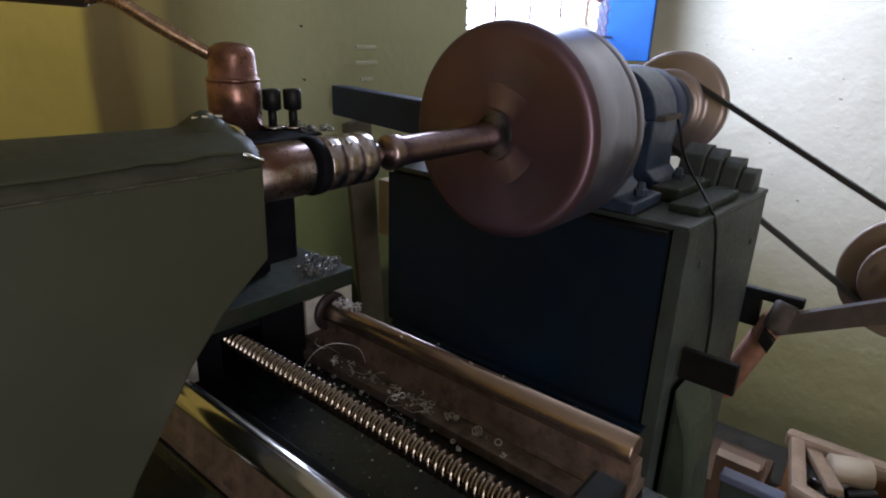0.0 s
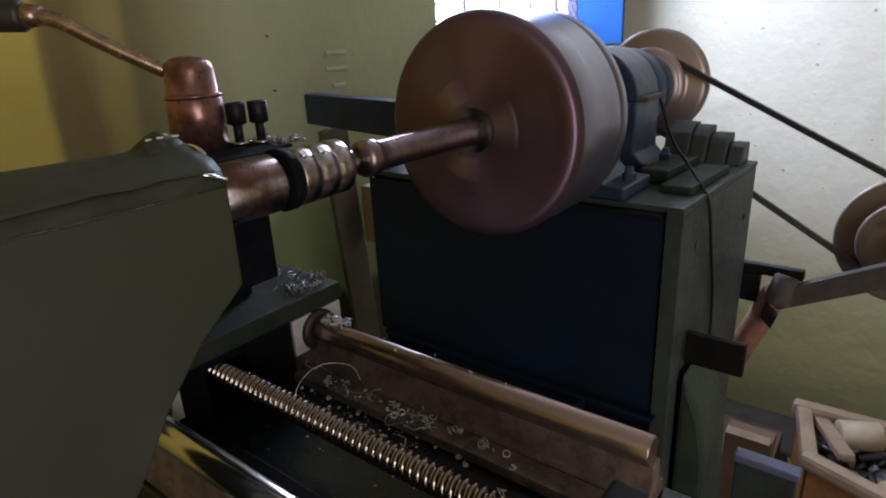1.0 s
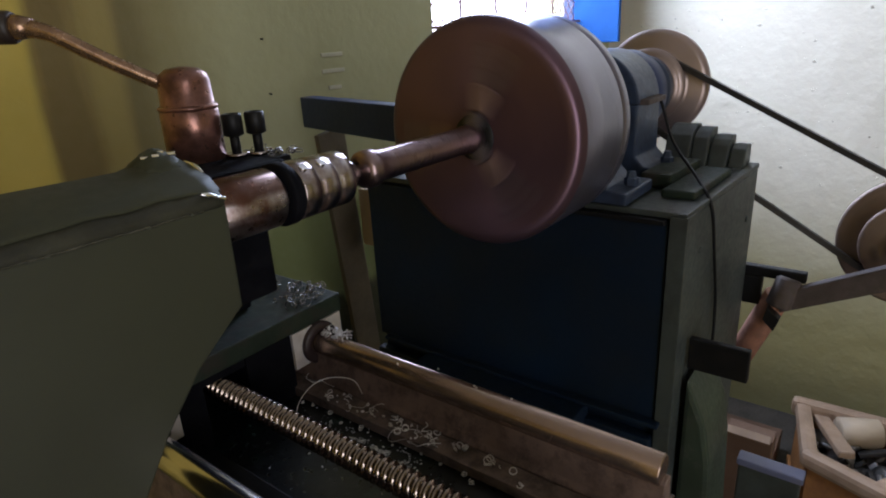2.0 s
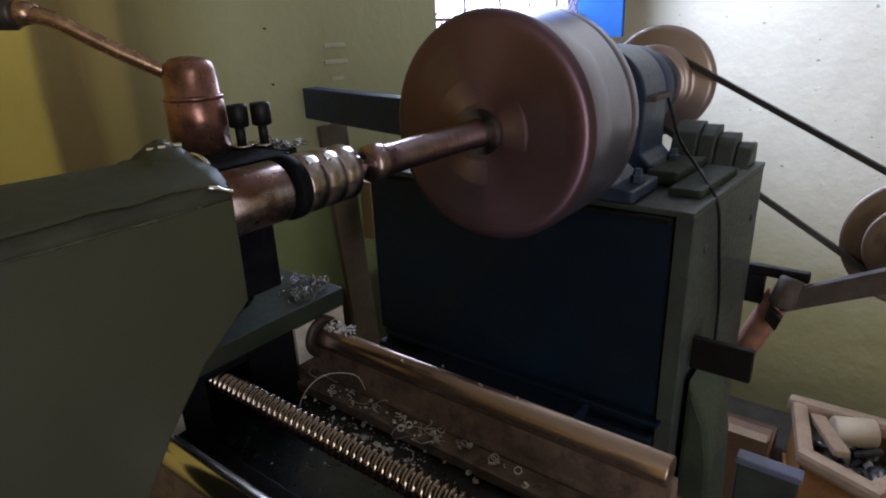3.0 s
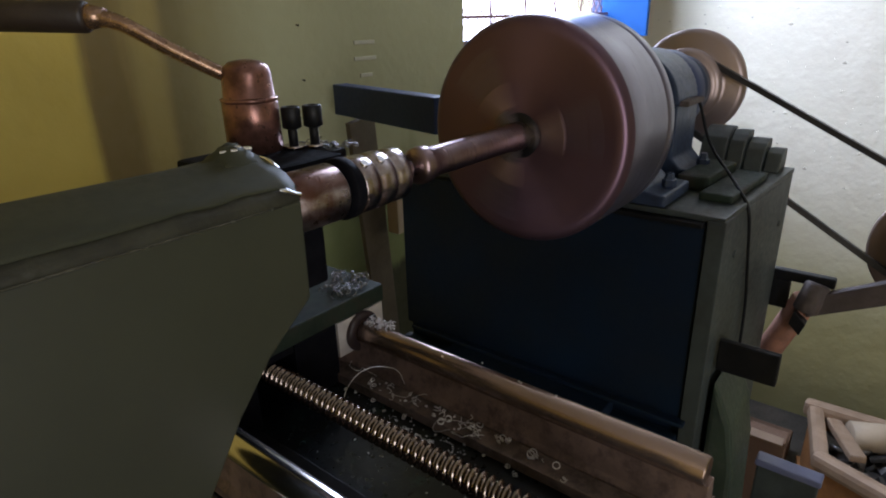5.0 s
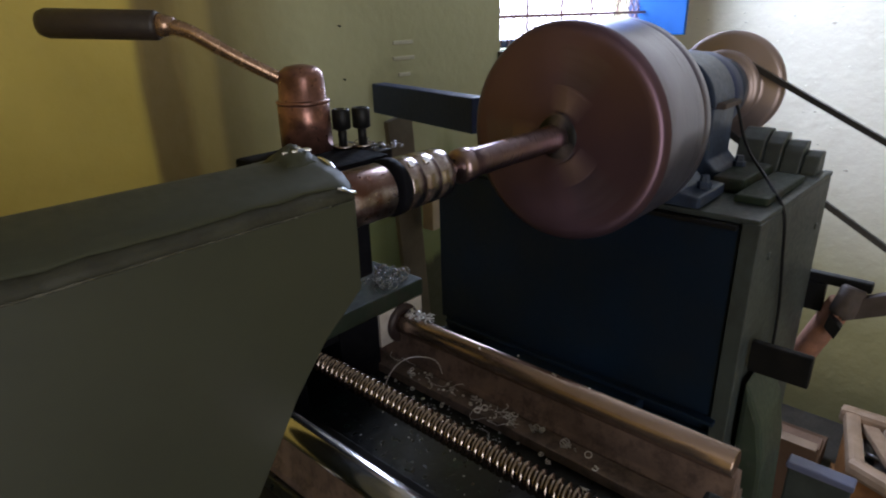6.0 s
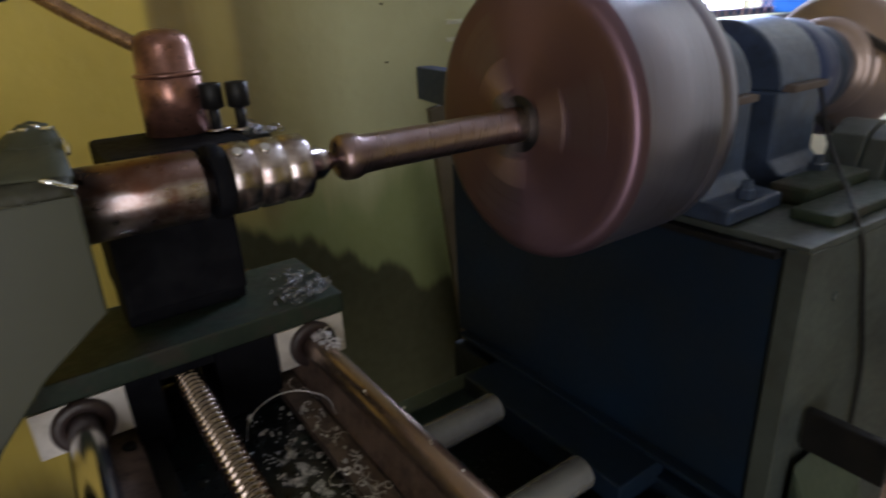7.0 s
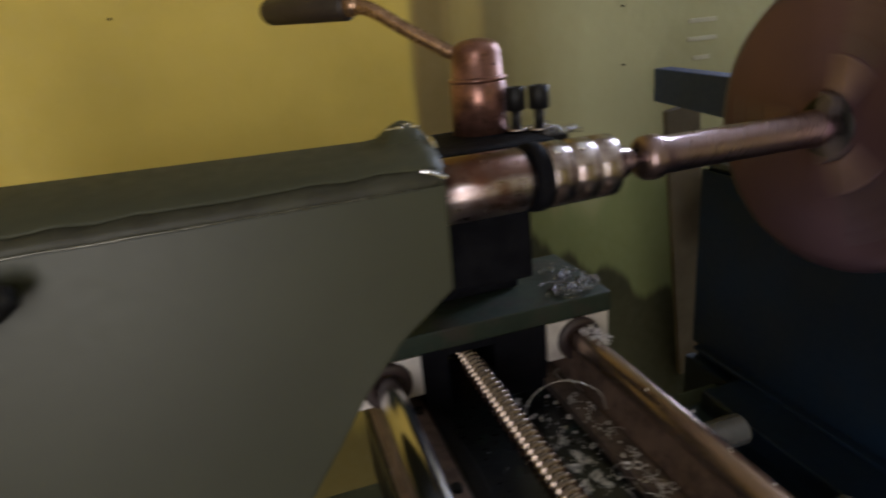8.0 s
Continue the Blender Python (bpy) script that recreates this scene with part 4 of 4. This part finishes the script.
def crate():
    c = thing("parts_crate", (1.95, 0.0, FLOOR), "orange-brown crate with a worn cream rim, open on top", "crate")
    rim_z = -0.03
    corners = [Vector((2.125, 0.213, 0)), Vector((1.815, 0.152, 0)), Vector((1.742, -0.045, 0)), Vector((2.14, -0.30, 0))]

    def plank(name, p, q, inside, thick, z0, z1, mat, bevel, label="", trim=0.0):
        """A board from corner to corner, its outer face on the outline."""
        way = (q - p).normalized()
        m = Matrix.Translation(p) @ Matrix.Rotation(math.atan2(way.y, way.x), 4, "Z")
        return part(name, box(trim, (q - p).length - trim, inside, inside + thick, z0, z1, bevel, None, m), mat, c, label)

    part("floor_board", prism([(p.x, p.y) for p in corners], "z", FLOOR + 0.002, FLOOR + 0.02), ORANGE, c)
    for k, p in enumerate(corners):
        q = corners[(k + 1) % 4]
        plank("side", p, q, 0.010, 0.016, FLOOR + 0.021, rim_z - 0.030, ORANGE, 0.004, trim=0.014)
        plank("rim", p, q, -0.004 + 0.001 * k, 0.046, rim_z - 0.050, rim_z + 0.002 * k, CREAM, 0.016, "worn cream rim board", trim=-0.010 if k % 2 else 0.012)
    stick = Matrix.Translation((2.015, 0.105, -0.055)) @ Matrix.Rotation(radians(22), 4, "Z") @ Matrix.Rotation(radians(8), 4, "Y")
    single("cream_offcut", box(-0.155, 0.15, -0.022, 0.022, -0.012, 0.012, 0.006, None, stick), CREAM, "cream plastic offcut leaning in the crate", "offcut")
    single("paper_roll", turned((2.045, 0.082, -0.072), (0.40, -0.91, 0.02), [(0, 0.014), (0, 0.043), (0.003, 0.046), (0.112, 0.048), (0.116, 0.044), (0.116, 0.014)], 28), BEIGE, "plump beige paper roll lying in the crate", "paper roll")
    rng = random.Random(4)
    for k in range(34):
        p = corners[0].lerp(corners[1], u := rng.uniform(0.15, 0.85)).lerp(corners[3].lerp(corners[2], u), rng.uniform(0.15, 0.85))
        z = -0.150 + rng.uniform(0, 0.05)
        m = Matrix.Translation((p.x, p.y, z)) @ Euler((rng.uniform(0, 3), rng.uniform(0, 3), rng.uniform(0, 3))).to_matrix().to_4x4()
        if k % 3:
            bm = box(-rng.uniform(0.02, 0.05), 0.03, -0.012, rng.uniform(0.01, 0.03), -0.006, 0.006, 0.002, None, m)
        else:
            bm = turned((0, 0, 0), (0, 0, 1), [(0, 0.012), (0, 0.03), (0.015, 0.03), (0.015, 0.012)], 18)
            bm.transform(m)
        single("scrap_piece", bm, SCRAP, "oily scrap metal piece in the crate", "scrap metal", "scrap in the crate")
    single("scrap_bed", prism([(p.x * 0.90 + 0.195, p.y * 0.86 + 0.001) for p in corners], "z", FLOOR + 0.022, -0.145, 0.01), SCRAP, "heap of scrap filling the crate", "scrap metal", kind="stuff")


def cartons():
    c = thing("carton", (1.65, 0.26, FLOOR), "brown cardboard carton with a pale torn flap", "carton")
    part("body", box(1.62, 1.68, 0.215, 0.335, FLOOR + 0.001, 0.105, 0.004), CARTON, c)
    part("flap", box(-0.012, 0.012, -0.055, 0.055, -0.003, 0.003, 0.001, None, Matrix.Translation((1.612, 0.275, 0.113)) @ Matrix.Rotation(radians(-25), 4, "Y")), PALE_CARD, c, "pale inside of the flap")
    d = thing("carton", (1.98, 0.36, FLOOR), "dark brown cardboard carton against the wall", "carton")
    part("body", box(1.90, 2.16, 0.24, 0.50, FLOOR + 0.001, -0.200, 0.004), CARTON, d)
    b = thing("plastic_box", (0.92, 0.15, FLOOR), "narrow grey plastic box with a pale lilac lid", "box")
    part("body", box(0.9120, 0.932, 0.109, 0.194, FLOOR + 0.001, 0.540, 0.003), GREY_PAINT, b)
    part("lid", box(0.9085, 0.935, 0.106, 0.197, 0.5405, 0.552, 0.003), LILAC, b, "pale lilac lid")


crate()
cartons()

# ---- swarf ----


def curl(rng, at, size, bm):
    """One curled metal shaving."""
    turns, n = rng.uniform(0.5, 2.4), 18
    lean = Euler((rng.uniform(0, 6), rng.uniform(0, 6), rng.uniform(0, 6))).to_matrix()
    rng_pitch = rng.uniform(0.5, 1.6)
    pts = []
    for k in range(n):
        a = 2 * math.pi * turns * k / n
        p = lean @ Vector((size * math.cos(a), size * math.sin(a), size * rng_pitch * turns * (k / n - 0.5)))
        q = Vector(at) + p + Vector((0, 0, size * 0.7))
        q.z = max(q.z, at[2] + 0.0005)
        pts.append(q)
    return tube(pts, rng.uniform(0.0003, 0.00055), 5, bm, 0)


def swarf():
    rng = random.Random(11)
    heap = bmesh.new()
    for k in range(85):
        y = rng.choice((rng.uniform(0.18, 0.47), rng.gauss(0.36, 0.04), rng.gauss(0.42, 0.03)))
        x = rng.choice((rng.gauss(0.336, 0.005), rng.gauss(0.306, 0.01), rng.gauss(0.341, 0.005), rng.gauss(0.332, 0.006)))
        if 0.250 < x < 0.287 or not 0.24 < y < 0.468:
            continue
        z = 0.9026 if x > 0.330 else 0.8935
        curl(rng, (x, y, z), rng.choice((0.0006, 0.0009, 0.0013, 0.0018, 0.0026)), heap)
    for k in range(9):
        # longer springy shavings that stand up from the strip
        x, y = rng.gauss(0.336, 0.007), rng.choice((rng.gauss(0.33, 0.012), rng.gauss(0.375, 0.02), rng.gauss(0.43, 0.015)))
        pts = [Vector((x, y, 0.9026))]
        for _ in range(7):
            pts.append(pts[-1] + Vector((rng.gauss(0, 0.0035), rng.gauss(0, 0.0045), rng.gauss(0.0012, 0.0022))))
            pts[-1].z = max(0.9030, pts[-1].z)
        tube(pts, rng.uniform(0.0002, 0.00035), 5, heap, 2)
    single("swarf_on_slide", heap, SWARF, "curled silver metal shavings strewn over the slide", "metal shavings", kind="stuff")
    heap = bmesh.new()
    for k in range(44):
        x, y = min(0.391, rng.gauss(0.368, 0.013)), 0.479 + abs(rng.gauss(0, 0.030))
        pile = 0.014 * math.exp(-((x - 0.372) / 0.012) ** 2 - ((y - 0.505) / 0.018) ** 2)
        curl(rng, (x, y, 0.9718 + rng.uniform(0, 1) * pile), rng.choice((0.0012, 0.0018, 0.0025, 0.0035, 0.005)), heap)
    for k in range(26):
        curl(rng, (rng.gauss(0.345, 0.006), rng.gauss(0.470, 0.012), 1.113), rng.uniform(0.001, 0.003), heap)
    single("swarf_on_saddle", heap, DARK_SWARF, "tangled oily silver shavings on the saddle plate", "metal shavings", kind="stuff")
    heap = bmesh.new()
    for k in range(22):
        curl(rng, (rng.gauss(0.366, 0.006), rng.uniform(0.440, 0.470), 0.9435 + rng.uniform(0, 0.002)), rng.uniform(0.0008, 0.0028), heap)
    for k in range(5):
        curl(rng, (rng.gauss(0.365, 0.003), rng.uniform(0.25, 0.44), 0.9440), rng.uniform(0.0004, 0.0008), heap)
    single("swarf_on_rail", heap, SWARF, "fine silver shavings caught on the rail rod", "metal shavings", kind="stuff")
    strand = tube([(0.2855, 0.419, 0.9095), (0.2890, 0.4211, 0.9257), (0.3066, 0.4261, 0.9317), (0.3225, 0.4254, 0.9323), (0.3365, 0.4202, 0.9282), (0.3479, 0.4141, 0.921), (0.3495, 0.4100, 0.9075)], 0.00032, 6)
    single("swarf_strand", strand, SWARF, "one long loose silver shaving", "metal shaving")
    heap = bmesh.new()
    for k in range(150):
        x, y = rng.gauss(0.310, 0.012), rng.gauss(0.40, 0.05)
        if k % 5 == 0:
            x, y = rng.uniform(0.226, 0.316), rng.uniform(0.17, 0.46)
        if not 0.227 < x < 0.3295 or not 0.165 < y < 0.468:
            continue
        s = rng.uniform(0.0003, 0.0010)
        box(-s, s, -s * 0.6, s * 0.6, 0, s * 0.5, 0, heap, Matrix.Translation((x, y, 0.8925)) @ Matrix.Rotation(rng.uniform(0, 6.3), 4, "Z"))
    for k in range(2600):
        x, y = rng.gauss(0.309, 0.0065), rng.gauss(0.368, 0.022)
        if not 0.292 < x < 0.3295 or noise.noise((x * 110, y * 80, 3)) < 0.08:
            continue
        s = rng.uniform(0.0003, 0.0008)
        box(-s, s, -s * 0.6, s * 0.6, 0, s * 0.6, 0, heap, Matrix.Translation((x, y, 0.8925)) @ Matrix.Rotation(rng.uniform(0, 6.3), 4, "Z"))
    single("chip_dust", heap, DUST, "pale metal chips lying on the oily plate", "metal chips", kind="stuff")


swarf()

# ---- what turns ----


def motions():
    """The spindle and the motor pulley turn throughout; 78 and 44 degrees in each thirtieth of a second."""
    x, y, z = metres((0.54, AX_Y, AX_Z))
    walk(SPINDLE, [(k / 30, pose(x, y, z, -78.0 * k)) for k in range(241)])
    x, y, z = metres(MOTOR)
    walk(PULLEY_WHEEL, [(k / 30, pose(x, y, z, -44.0 * k)) for k in range(241)])


motions()
